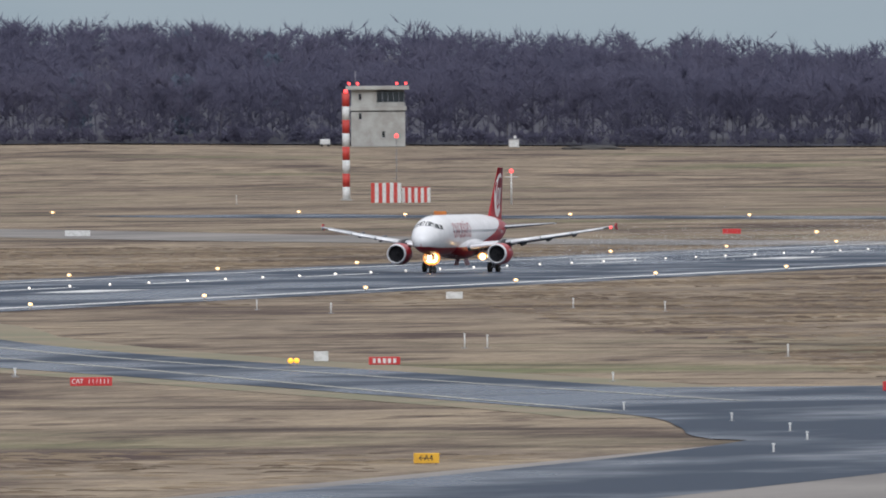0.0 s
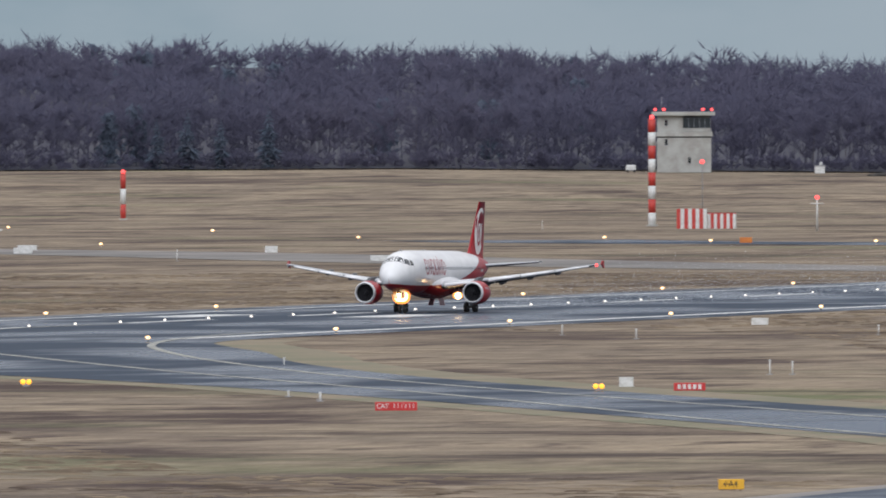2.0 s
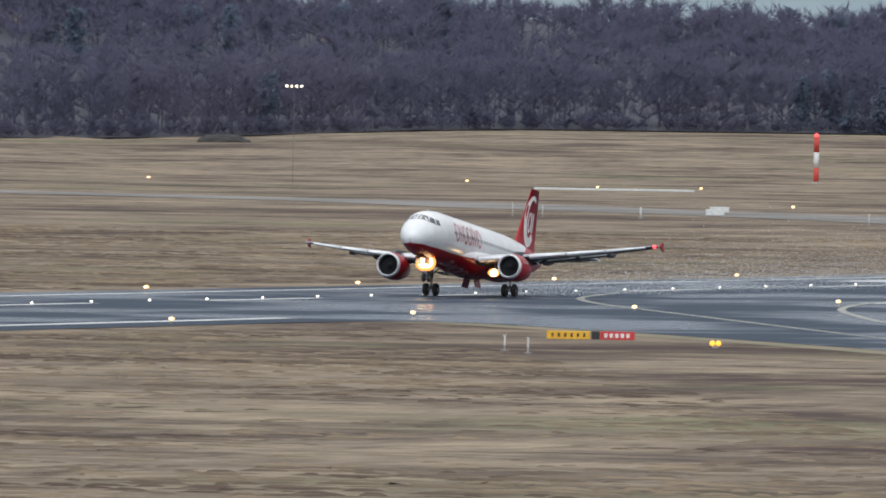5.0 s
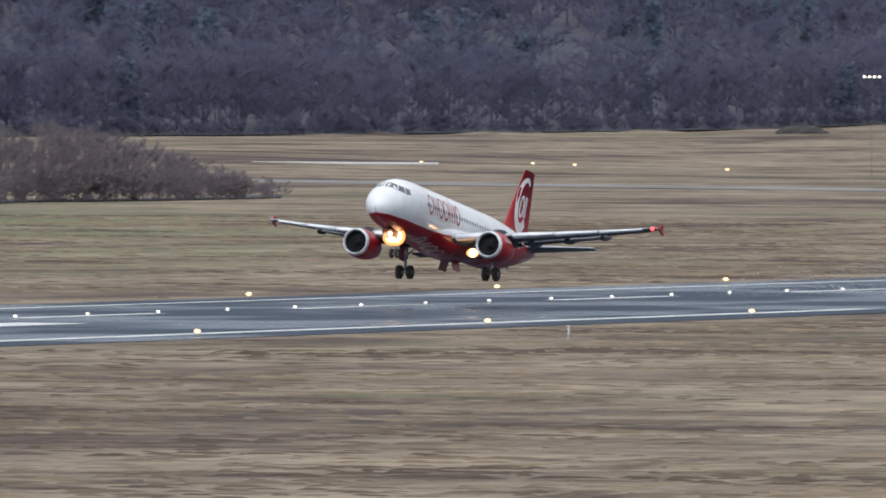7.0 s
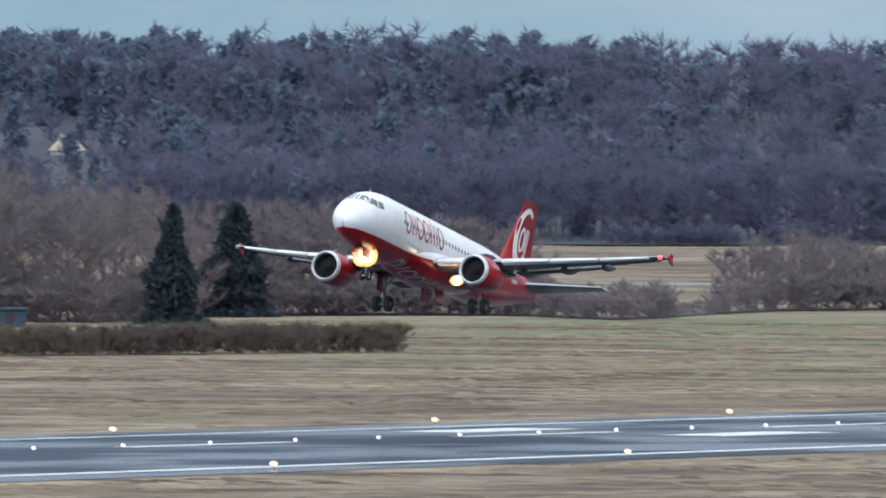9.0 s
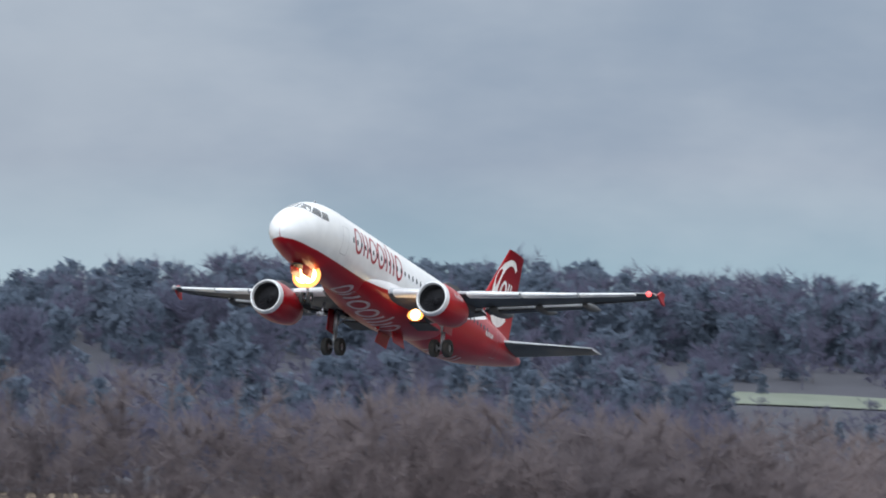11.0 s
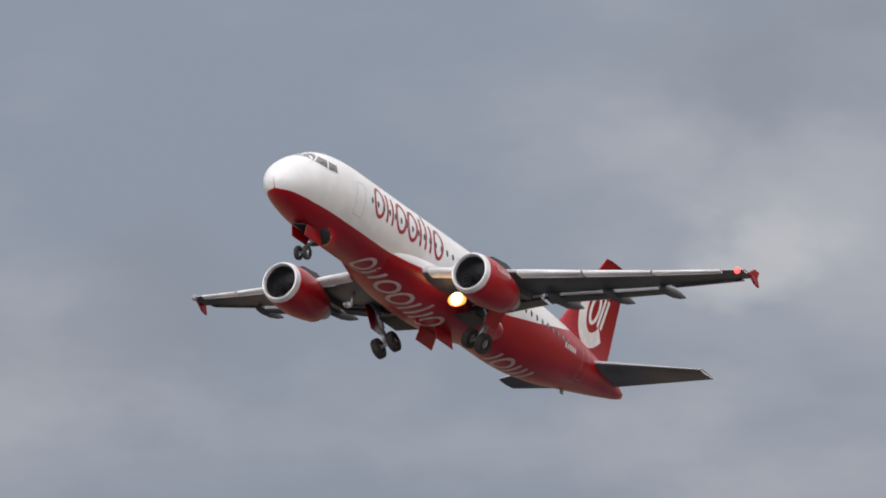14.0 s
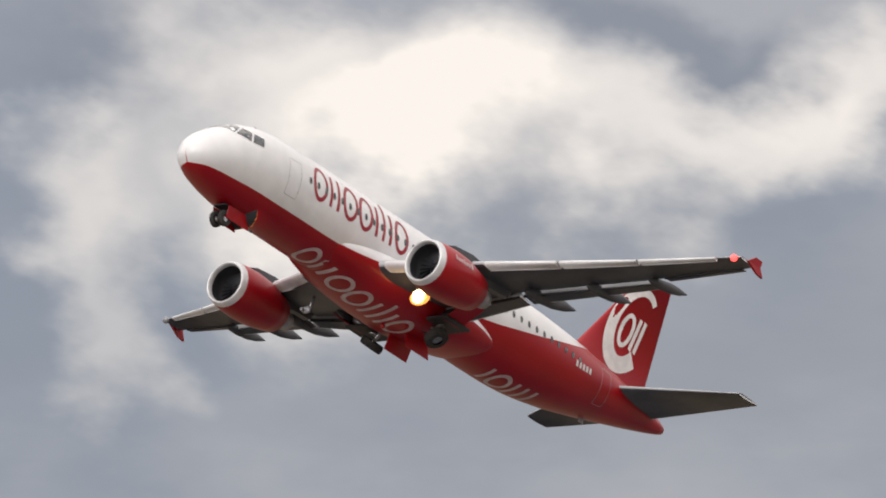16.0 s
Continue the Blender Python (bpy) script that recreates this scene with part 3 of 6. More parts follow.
sign(1036, 297, 2.85, 0.58, [(1, SIGN_RED, "CAT II/III", SIGN_WHITE)], "low red sign with white lettering on dry grass")
sign(1117, 298.2, 2.3, 0.56, [(1, SIGN_RED, "", None)], "low dark red sign with pale bars on dry grass")
for k in range(5):
    ob = box("pale_bar", (0.01, 0.22, 0.34), SIGN_WHITE, scene.objects["airfield_sign.001"], (-0.13, 0.75 - 0.37 * k, 0.34))
sign(813, 214.8, 1.38, 0.54, [(1, SIGN_YELLOW, "←A4", INK)], "low yellow sign with a black arrow and A4")
sign(1155.5, 372, 3.3, 0.62, [(1, SIGN_YELLOW, "", None)], "long yellow direction sign with faint dark bars")
for k in range(6):
    box("dark_bar", (0.01, 0.16, 0.28), INK, scene.objects["airfield_sign.003"], (-0.13, 1.2 - 0.48 * k, 0.37))
sign(1156.6, 368.8, 3.3, 0.62, [(0.2, INK, "", None), (0.8, SIGN_RED, "", None)], "black and red runway sign with pale bars")
for k in range(5):
    box("pale_bar", (0.01, 0.24, 0.32), SIGN_WHITE, scene.objects["airfield_sign.004"], (-0.13, 0.55 - 0.42 * k, 0.37))
sign(1014, 236, 2.4, 0.6, [(1, SIGN_RED, "", None)], "low red sign beside the taxiway")
sign(2190, 534, 2.6, 0.7, [(1, SIGN_RED, "", None)], "low red sign on the far grass")


def board(x, y, w, h, label="plain white marker board on the grass"):
    e = new("marker_board")
    for s in (-0.3, 0.3):
        tube("leg", (0, s * w, 0), (0, s * w, 0.25), 0.04, SIGN_BACK, e, seg=8)
    box("panel", (0.12, w, h), POST_WHITE, e, (0, 0, 0.06 + h / 2), 0.02)
    e.matrix_basis = pose(x, y, land(x, y), 0, 0, math.degrees(math.atan2(y, x)))
    tagged(e, label, "board", "marker boards")


board(1132, 307, 1.05, 0.72)
board(1487, 390, 1.6, 0.66)
board(2330, 727, 2.8, 0.9)
board(2345, 692, 1.9, 1.0)
board(2198, 632, 3.6, 0.8)
board(2390, 745, 3.0, 0.8)


def post(x, y, h=0.9):
    e = new("marker_post")
    tube("post", (0, 0, 0), (0, 0, h), 0.055, POST_WHITE, e, seg=8)
    box("cap", (0.16, 0.16, 0.1), POST_WHITE, e, (0, 0, h), 0.02)
    box("base", (0.4, 0.4, 0.06), SIGN_BACK, e, (0, 0, 0.03))
    e.matrix_basis = pose(x, y, land(x, y))
    tagged(e, "thin white marker post standing in the grass", "post", "marker posts")


for x, y, h in POSTS:
    post(x, y, h)

# ---- airliner ----
# Its own axes: x forward, y to its left, z up; origin on the ground between the main wheels. Stations s run aft from the nose tip.
GEAR_S = 17.7
BODY = [(0.0, 3.62, 0.02, 0.02), (0.12, 3.64, 0.45, 0.43), (0.45, 3.70, 0.86, 0.83), (1.0, 3.80, 1.21, 1.16), (1.6, 3.91, 1.46, 1.45), (2.3, 4.02, 1.63, 1.72),
        (3.2, 4.14, 1.82, 1.97), (4.3, 4.21, 1.95, 2.13), (5.8, 4.25, 2.02, 2.20), (7.0, 4.25, 2.03, 2.21), (24.0, 4.22, 2.03, 2.21), (26.0, 4.24, 2.0, 2.14),
        (28.5, 4.34, 1.85, 1.90), (31.0, 4.52, 1.54, 1.54), (33.5, 4.70, 1.10, 1.12), (35.5, 4.82, 0.68, 0.74), (37.0, 4.90, 0.32, 0.40), (37.57, 4.92, 0.16, 0.21)]
B_S = [b[0] for b in BODY]


def body_at(s):
    # smooth interpolation of the stations
    i = min(max(np.searchsorted(B_S, s) - 1, 0), len(BODY) - 2)
    a, b = BODY[i], BODY[i + 1]
    t = (s - a[0]) / (b[0] - a[0])
    p, q = BODY[max(i - 1, 0)], BODY[min(i + 2, len(BODY) - 1)]
    out = []
    for c in (1, 2, 3):
        m0 = (b[c] - p[c]) / (b[0] - p[0]) if i else (b[c] - a[c]) / (b[0] - a[0])
        m1 = (q[c] - a[c]) / (q[0] - a[0])
        h = b[0] - a[0]
        if i == 0:
            out.append(a[c] + (b[c] - a[c]) * math.sqrt(max(t, 0)) if c > 1 else a[c] + (b[c] - a[c]) * t)
        else:
            out.append((2 * t ** 3 - 3 * t ** 2 + 1) * a[c] + (t ** 3 - 2 * t ** 2 + t) * h * m0 + (-2 * t ** 3 + 3 * t ** 2) * b[c] + (t ** 3 - t ** 2) * h * m1)
    return out


def loc(s, l, z):
    return Vector((GEAR_S - s, l, z))


def skin(s, ang, off=0.0):
    zc, w, h = body_at(s)
    return loc(s, (w + off) * math.cos(ang), zc + (h + off) * math.sin(ang))


def colour_line(s):
    """Height of the line between the white top and the red belly."""
    return interp(s, (0.0, 0.8, 2.0, 5, 9, 15, 19, 22, 25, 28, 30.5, 31.5), (3.0, 3.0, 2.92, 2.85, 2.85, 2.95, 3.25, 3.75, 4.4, 5.2, 6.0, 6.6))


def shell(stations, at, mats, line, up=30, low=18):
    """Loft of rings that splits along the colour line."""
    vs, fs, fm = [], [], []
    n = up + low
    for s in stations:
        zc, w, h = at(s)
        q = min(max((line(s) - zc) / h, -0.999), 0.999)
        b = math.asin(q)
        for k in range(up):
            a = b + (math.pi - 2 * b) * k / up
            vs.append(loc(s, w * math.cos(a), zc + h * math.sin(a)))
        for k in range(low):
            a = math.pi - b + (math.pi + 2 * b) * k / low
            vs.append(loc(s, w * math.cos(a), zc + h * math.sin(a)))
    for i in range(len(stations) - 1):
        for k in range(n):
            j = (k + 1) % n
            fs.append((i * n + k, (i + 1) * n + k, (i + 1) * n + j, i * n + j))
            fm.append(0 if k < up else 1)
    fs.append(tuple(range(n)))
    fm.append(0)
    fs.append(tuple(range((len(stations) - 1) * n, len(stations) * n))[::-1])
    fm.append(1)
    return vs, fs, fm


def stroke_on(surface, pts, half, closed=False):
    """Ribbon of painted stroke laid on a surface(u, v) patch."""
    vs, fs = [], []
    n = len(pts)
    for i, (u, v) in enumerate(pts):
        a = pts[(i - 1) % n] if closed else pts[max(i - 1, 0)]
        b = pts[(i + 1) % n] if closed else pts[min(i + 1, n - 1)]
        du, dv = b[0] - a[0], b[1] - a[1]
        d = math.hypot(du, dv) or 1
        vs += [surface(u - dv / d * half, v + du / d * half), surface(u + dv / d * half, v - du / d * half)]
    for i in range(n if closed else n - 1):
        j = (i + 1) % n
        fs.append((2 * i, 2 * i + 1, 2 * j + 1, 2 * j))
    return vs, fs


def line_pts(a, b, n=8):
    return [(a[0] + (b[0] - a[0]) * i / (n - 1), a[1] + (b[1] - a[1]) * i / (n - 1)) for i in range(n)]


def arc_pts(cu, cv, ru, rv, a0, a1, n=22):
    return [(cu + ru * math.cos(radians(a0 + (a1 - a0) * i / (n - 1))), cv + rv * math.sin(radians(a0 + (a1 - a0) * i / (n - 1)))) for i in range(n)]


def patch(outline, surface, name, mat, parent, label=""):
    """A filled piece laid on a surface: outline of (u, v), fanned from its middle."""
    cu, cv = sum(p[0] for p in outline) / len(outline), sum(p[1] for p in outline) / len(outline)
    vs = [surface(cu, cv)] + [surface(*p) for p in outline]
    n = len(outline)
    fs = [(0, 1 + i, 1 + (i + 1) % n) for i in range(n)]
    return part(name, mesh_of(name, vs, fs, mat), parent, label)


def airfoil(n=14):
    """Closed loop of (along chord, height) from the tail over the top to the nose and back."""
    xs = [0.5 * (1 - math.cos(math.pi * i / n)) for i in range(n + 1)]
    th = lambda x: 5 * (0.2969 * math.sqrt(x) - 0.126 * x - 0.3516 * x * x + 0.2843 * x ** 3 - 0.1036 * x ** 4)
    cam_ = lambda x: 0.06 * x * (1 - x)
    top = [(x, cam_(x) + th(x), 1) for x in reversed(xs)]
    bot = [(x, cam_(x) - th(x), 0) for x in xs[1:-1]]
    return top + bot


def loft_wing(sections, t_mats, lo=0.0, hi=1.0, shift=(0, 0), tilt=0.0):
    """sections: (l, leading edge s, chord, z, thickness). Cut to chord shares lo..hi."""
    foil = [(min(max(x, lo), hi), y, side) for x, y, side in airfoil()]
    vs, fs, fm = [], [], []
    n = len(foil)
    for l, s0, c, z, th in sections:
        for x, y, side in foil:
            px, pz = (x - lo) * c, y * th * c
            ca, sa = math.cos(radians(tilt)), math.sin(radians(tilt))
            px, pz = px * ca + pz * sa, -px * sa + pz * ca
            vs.append(loc(s0 + lo * c + px + shift[0], l, z + pz + shift[1]))
    for i in range(len(sections) - 1):
        for k in range(n):
            j = (k + 1) % n
            fs.append((i * n + k, i * n + j, (i + 1) * n + j, (i + 1) * n + k))
            x = (foil[k][0] + foil[j][0]) / 2
            # First material on top; the second, often a shade-darkened grey, underneath.
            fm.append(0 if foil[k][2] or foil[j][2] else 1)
    fs.append(tuple(range(n)))
    fm.append(0)
    fs.append(tuple(range((len(sections) - 1) * n, len(sections) * n))[::-1])
    fm.append(0)
    return mesh_of("wing", vs, fs, t_mats, fm, True)


WING = [(0.0, 11.4, 7.4, 2.75, 0.15), (1.9, 12.3, 6.3, 2.85, 0.15), (6.4, 14.65, 3.95, 3.42, 0.12), (11.5, 17.45, 2.75, 4.17, 0.11), (16.78, 20.22, 1.5, 5.04, 0.10)]


def wing_at(l):
    ls = [w[0] for w in WING]
    return [interp(l, ls, [w[k] for w in WING]) for k in (1, 2, 3)]


def build_wing(plane, side, name):
    sec = [(side * l, s, c, z, t) for l, s, c, z, t in WING]
    w = part("wing", loft_wing(sec, [LIGHT_WING, SHADED_WING], 0.0, 0.86), plane, "grey swept wing with bright leading edge and shade-darkened underside")
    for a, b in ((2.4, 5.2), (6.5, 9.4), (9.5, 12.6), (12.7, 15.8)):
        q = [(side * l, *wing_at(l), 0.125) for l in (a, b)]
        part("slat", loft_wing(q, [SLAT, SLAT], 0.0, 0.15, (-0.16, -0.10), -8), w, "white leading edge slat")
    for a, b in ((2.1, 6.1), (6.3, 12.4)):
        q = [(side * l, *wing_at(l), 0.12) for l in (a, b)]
        part("flap", loft_wing(q, [LIGHT_WING, SHADED_WING], 0.78, 1.0, (0.35, -0.12), 12), w, "lowered grey trailing edge flap with shade-darkened underside")
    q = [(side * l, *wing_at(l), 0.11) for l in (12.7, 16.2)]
    part("aileron", loft_wing(q, [LIGHT_WING, SHADED_WING], 0.80, 1.0, (0.06, -0.01), 3), w)
    for l, k in ((3.3, 1.0), (6.9, 1.2), (9.6, 1.05), (12.3, 0.9)):
        s, c, z = wing_at(l)
        prof = [(0, 0.02), (0.3, 0.14), (0.9, 0.22), (1.8, 0.24), (2.6, 0.17), (3.2, 0.05), (3.35, 0.01)]
        vs, fs = lathe([(-x * k, r * k) for x, r in prof], 12)
        t = part("flap_fairing", mesh_of("flap_fairing", [(x, y * 0.8, zz * 1.25) for x, y, zz in vs], fs, SHADED_WING, smooth=True), w)
        t.matrix_basis = Matrix.Translation(loc(s + c * 0.62, side * l, z - 0.36 * k)) @ pose(0, 0, 0, 0, 9)
    # wing tip fence
    bm = bmesh.new()
    s0 = WING[-1][1]
    outline = [(0.5, 0.0), (1.0, 0.36), (1.5, 0.33), (1.45, 0.0), (1.7, -0.42), (1.25, -0.36)]
    left = [bm.verts.new(loc(s0 + u, side * (16.78 + 0.06 * abs(v)), 5.04 + v)) for u, v in outline]
    right = [bm.verts.new(loc(s0 + u, side * (16.90 + 0.06 * abs(v)), 5.04 + v)) for u, v in outline]
    bm.faces.new(left)
    bm.faces.new(right[::-1])
    for i in range(6):
        j = (i + 1) % 6
        bm.faces.new((left[i], left[j], right[j], right[i]))
    part("wingtip_fence", mesh_bm("wingtip_fence", bm, RED), w, "red arrow-shaped wingtip fence")
    bm = bmesh.new()
    bmesh.ops.create_uvsphere(bm, u_segments=10, v_segments=8, radius=0.17, matrix=Matrix.Translation(loc(20.05, side * 16.55, 4.92)))
    part("navigation_lamp", mesh_bm("navigation_lamp", bm, NAV_RED if side > 0 else GLASS_OFF, True), w, "lit red navigation lamp" if side > 0 else "")
    return w


def build_engine(plane, side):
    at = Matrix.Translation(loc(11.1, side * 5.75, 2.12))
    outer = [(0.10, 1.07), (0.35, 1.14), (0.8, 1.2), (1.5, 1.23), (2.4, 1.19), (3.2, 1.05), (3.9, 0.9), (3.9, 0.86), (3.2, 0.9)]
    vs, fs = lathe([(-x, r) for x, r in outer], 36)
    e = part("nacelle", mesh_of("nacelle", vs, fs, RED, smooth=True), plane, "red engine nacelle with polished inlet lip", at)
    vs, fs = lathe([(-0.30, 1.131), (-0.10, 1.085), (0.0, 1.04), (0.05, 0.99), (0.0, 0.945), (-0.12, 0.91), (-0.2, 0.90)], 36)
    part("inlet_lip", mesh_of("inlet_lip", vs, fs, LIP, smooth=True), e, "polished metal inlet lip")
    # Duct wall coloured near black for the shade inside the inlet.
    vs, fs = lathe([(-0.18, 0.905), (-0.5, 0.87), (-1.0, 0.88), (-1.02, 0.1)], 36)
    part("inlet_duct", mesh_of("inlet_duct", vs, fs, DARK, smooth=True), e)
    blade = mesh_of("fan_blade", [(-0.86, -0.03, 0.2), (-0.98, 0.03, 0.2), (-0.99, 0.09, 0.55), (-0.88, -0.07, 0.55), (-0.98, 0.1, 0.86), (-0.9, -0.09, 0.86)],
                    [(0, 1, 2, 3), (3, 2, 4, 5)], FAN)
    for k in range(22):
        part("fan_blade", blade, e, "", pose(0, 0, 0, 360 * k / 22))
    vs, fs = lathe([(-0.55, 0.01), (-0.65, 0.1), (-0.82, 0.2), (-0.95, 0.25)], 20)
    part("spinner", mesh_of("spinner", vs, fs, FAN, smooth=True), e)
    vs, fs = lathe([(-2.8, 0.72), (-3.7, 0.64), (-4.5, 0.5), (-4.9, 0.40), (-4.85, 0.36), (-4.4, 0.3)], 28)
    part("core_cowl", mesh_of("core_cowl", vs, fs, STEEL, smooth=True), e, "bare metal core cowl")
    vs, fs = lathe([(-4.2, 0.27), (-4.9, 0.2), (-5.4, 0.02)], 18)
    part("exhaust_plug", mesh_of("exhaust_plug", vs, fs, STEEL, smooth=True), e)
    bm = bmesh.new()
    q = [(-1.0, 1.16), (-1.9, 1.5), (-3.3, 1.62), (-6.5, 1.15), (-6.3, 0.7), (-3.2, 0.55)]
    lf, rt = [bm.verts.new((x, 0.17, z)) for x, z in q], [bm.verts.new((x, -0.17, z)) for x, z in q]
    bm.faces.new(lf)
    bm.faces.new(rt[::-1])
    for i in range(6):
        j = (i + 1) % 6
        bm.faces.new((lf[i], lf[j], rt[j], rt[i]))
    part("pylon", mesh_bm("pylon", bm, SHADED_WING), e)
    for k in range(7):
        ang = radians(20)
        f = lambda u, v: Vector((-u, side * 1.24 * math.cos(ang + v / 1.24), 1.24 * math.sin(ang + v / 1.24)))
        vs, fs = stroke_on(f, line_pts((1.0 + 0.2 * k, -0.1), (1.0 + 0.2 * k, 0.12 if k % 3 else 0.2), 4), 0.055)
        part("marking_bar", mesh_of("marking_bar", vs, fs, PALE), e)
    return e


def wheel(parent, at, radius, width, hub):
    prof = [(-0.5, 0.45), (-0.5, 0.86), (-0.38, 0.97), (0, 1.0), (0.38, 0.97), (0.5, 0.86), (0.5, 0.45)]
    vs, fs = lathe([(x * width, r * radius) for x, r in prof], 24)
    vs = [(y, x, z) for x, y, z in vs]
    fm = [0] * len(fs)
    for wide, r in ((0.64, 0.46), (1.0, 0.16)):
        a, b = lathe([(-wide * width / 2, 0.005), (-wide * width / 2, r * radius), (wide * width / 2, r * radius), (wide * width / 2, 0.005)], 20)
        fs += [tuple(i + len(vs) for i in q) for q in b]
        fm += [1] * len(b)
        vs += [(y, x, z) for x, y, z in a]
    w = part("wheel", mesh_of("wheel", vs, fs, [RUBBER, hub], fm), parent, "black tyre on a grey rim", Matrix.Translation(at))
    return w


def build_gear(plane):
    gears = {}
    for side, name in ((1, "left"), (-1, "right")):
        hinge = loc(GEAR_S, side * 3.75, 3.1)
        bm = bmesh.new()
        tube_bm(bm, (0, 0, 0), (0, 0, -1.5), 0.17, seg=14)
        tube_bm(bm, (0, 0, -1.4), (0, 0, -2.5), 0.11, seg=12)
        tube_bm(bm, (0, -0.62, -2.53), (0, 0.62, -2.53), 0.09, seg=10)
        tube_bm(bm, (-0.28, 0, -1.5), (-0.22, 0, -2.4), 0.05, seg=8)
        tube_bm(bm, (0, 0, -1.25), (0, -side * 1.3, -0.1), 0.07, seg=8)
        tube_bm(bm, (0.5, 0, 0), (-0.5, 0, 0), 0.12, seg=10)
        g = part("main_gear", mesh_bm("main_gear", bm, STEEL, True), plane, "steel main landing gear leg with two tyres", Matrix.Translation(hinge))
        for y in (-0.46, 0.46):
            wheel(g, (0, y, -2.53), 0.575, 0.40, STEEL)
        box("gear_door", (1.3, 0.05, 1.7), RED if side > 0 else RED, g, (0, side * 0.32, -0.75), 0.02, "red gear leg door")
        gears[name] = (g, hinge, side)
        box("bay_door", (1.75, 0.05, 1.15), RED, plane, loc(GEAR_S + 0.3, side * 0.5, 1.35), 0.02, "open red belly gear door", Euler((side * 0.25, 0, 0)).to_matrix())
        # Flat dark slab in place of the shaded hollow of the bay.
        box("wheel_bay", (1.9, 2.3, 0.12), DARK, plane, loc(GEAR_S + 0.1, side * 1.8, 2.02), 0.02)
    hinge = loc(5.1, 0, 2.55)
    bm = bmesh.new()
    tube_bm(bm, (0, 0, 0), (0, 0, -1.35), 0.12, seg=12)
    tube_bm(bm, (0, 0, -1.2), (0, 0, -2.12), 0.08, seg=12)
    tube_bm(bm, (0, -0.36, -2.17), (0, 0.36, -2.17), 0.06, seg=10)
    tube_bm(bm, (0, 0, -1.1), (-0.9, 0, 0), 0.06, seg=8)
    tube_bm(bm, (-0.16, 0, -1.2), (-0.13, 0, -2.0), 0.04, seg=8)
    g = part("nose_gear", mesh_bm("nose_gear", bm, STEEL, True), plane, "steel nose landing gear leg with two tyres", Matrix.Translation(hinge))
    for y in (-0.25, 0.25):
        wheel(g, (0, y, -2.17), 0.385, 0.22, ALU)
    lamps = []
    # Discs far wider than real lamps, so the shape holds their bloom.
    for y in (-0.2, 0.2):
        vs, fs, fm = [], [], []
        for k, prof in enumerate(([(0.26, 0.78), (0.18, 0.74), (0.02, 0.4), (-0.02, 0.02)], [(0.25, 0.78), (0.30, 0.5), (0.32, 0.01)], [(0.33, 0.50), (0.345, 0.3), (0.35, 0.01)])):
            a, b = lathe(prof, 18)
            fs += [tuple(i + len(vs) for i in q) for q in b]
            fm += [k] * len(b)
            vs += a
        at = Vector((0.12 + 0.02 * y, y, -0.82))
        lm = part("landing_lamp", mesh_of("landing_lamp", vs, fs, [DARK, LANDING, LANDING_CORE], fm, True), g, "lit warm landing lamp on the nose gear, enlarged by its bloom", Matrix.Translation(at))
        lamps.append((lm, at))
    gears["lamps"] = lamps
    gears["nose"] = (g, hinge, 0)
    for side in (1, -1):
        box("nose_gear_door", (1.7, 0.04, 0.62), RED, plane, loc(4.0, side * 0.42, 1.78), 0.02, "open red nose gear door", Euler((side * -0.15, 0, 0)).to_matrix())
    # Dark plate under the nose painted as the open bay's shade.
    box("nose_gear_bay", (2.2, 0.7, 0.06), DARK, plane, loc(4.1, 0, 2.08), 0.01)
    return gears


GLYPHS = (("ring", 1.0), ("bar", 0.45), ("bar", 0.5), ("ring", 1.05), ("ring", 1.0), ("bar", 0.5), ("tall", 0.45), ("bar", 0.45), ("ring", 0.95))


def glyph_strokes(kind, u, w, x):
    """Plain strokes of one piece of the painted mark: ring, bar or taller bar. x: its height."""
    c = u + w / 2
    if kind == "ring":
        return [arc_pts(c, x / 2, w * 0.40, x / 2, 0, 360, 26)]
    if kind == "bar":
        return [line_pts((c, 0), (c, x), 6)]
    return [line_pts((c, 0), (c, x * 1.3), 6)]


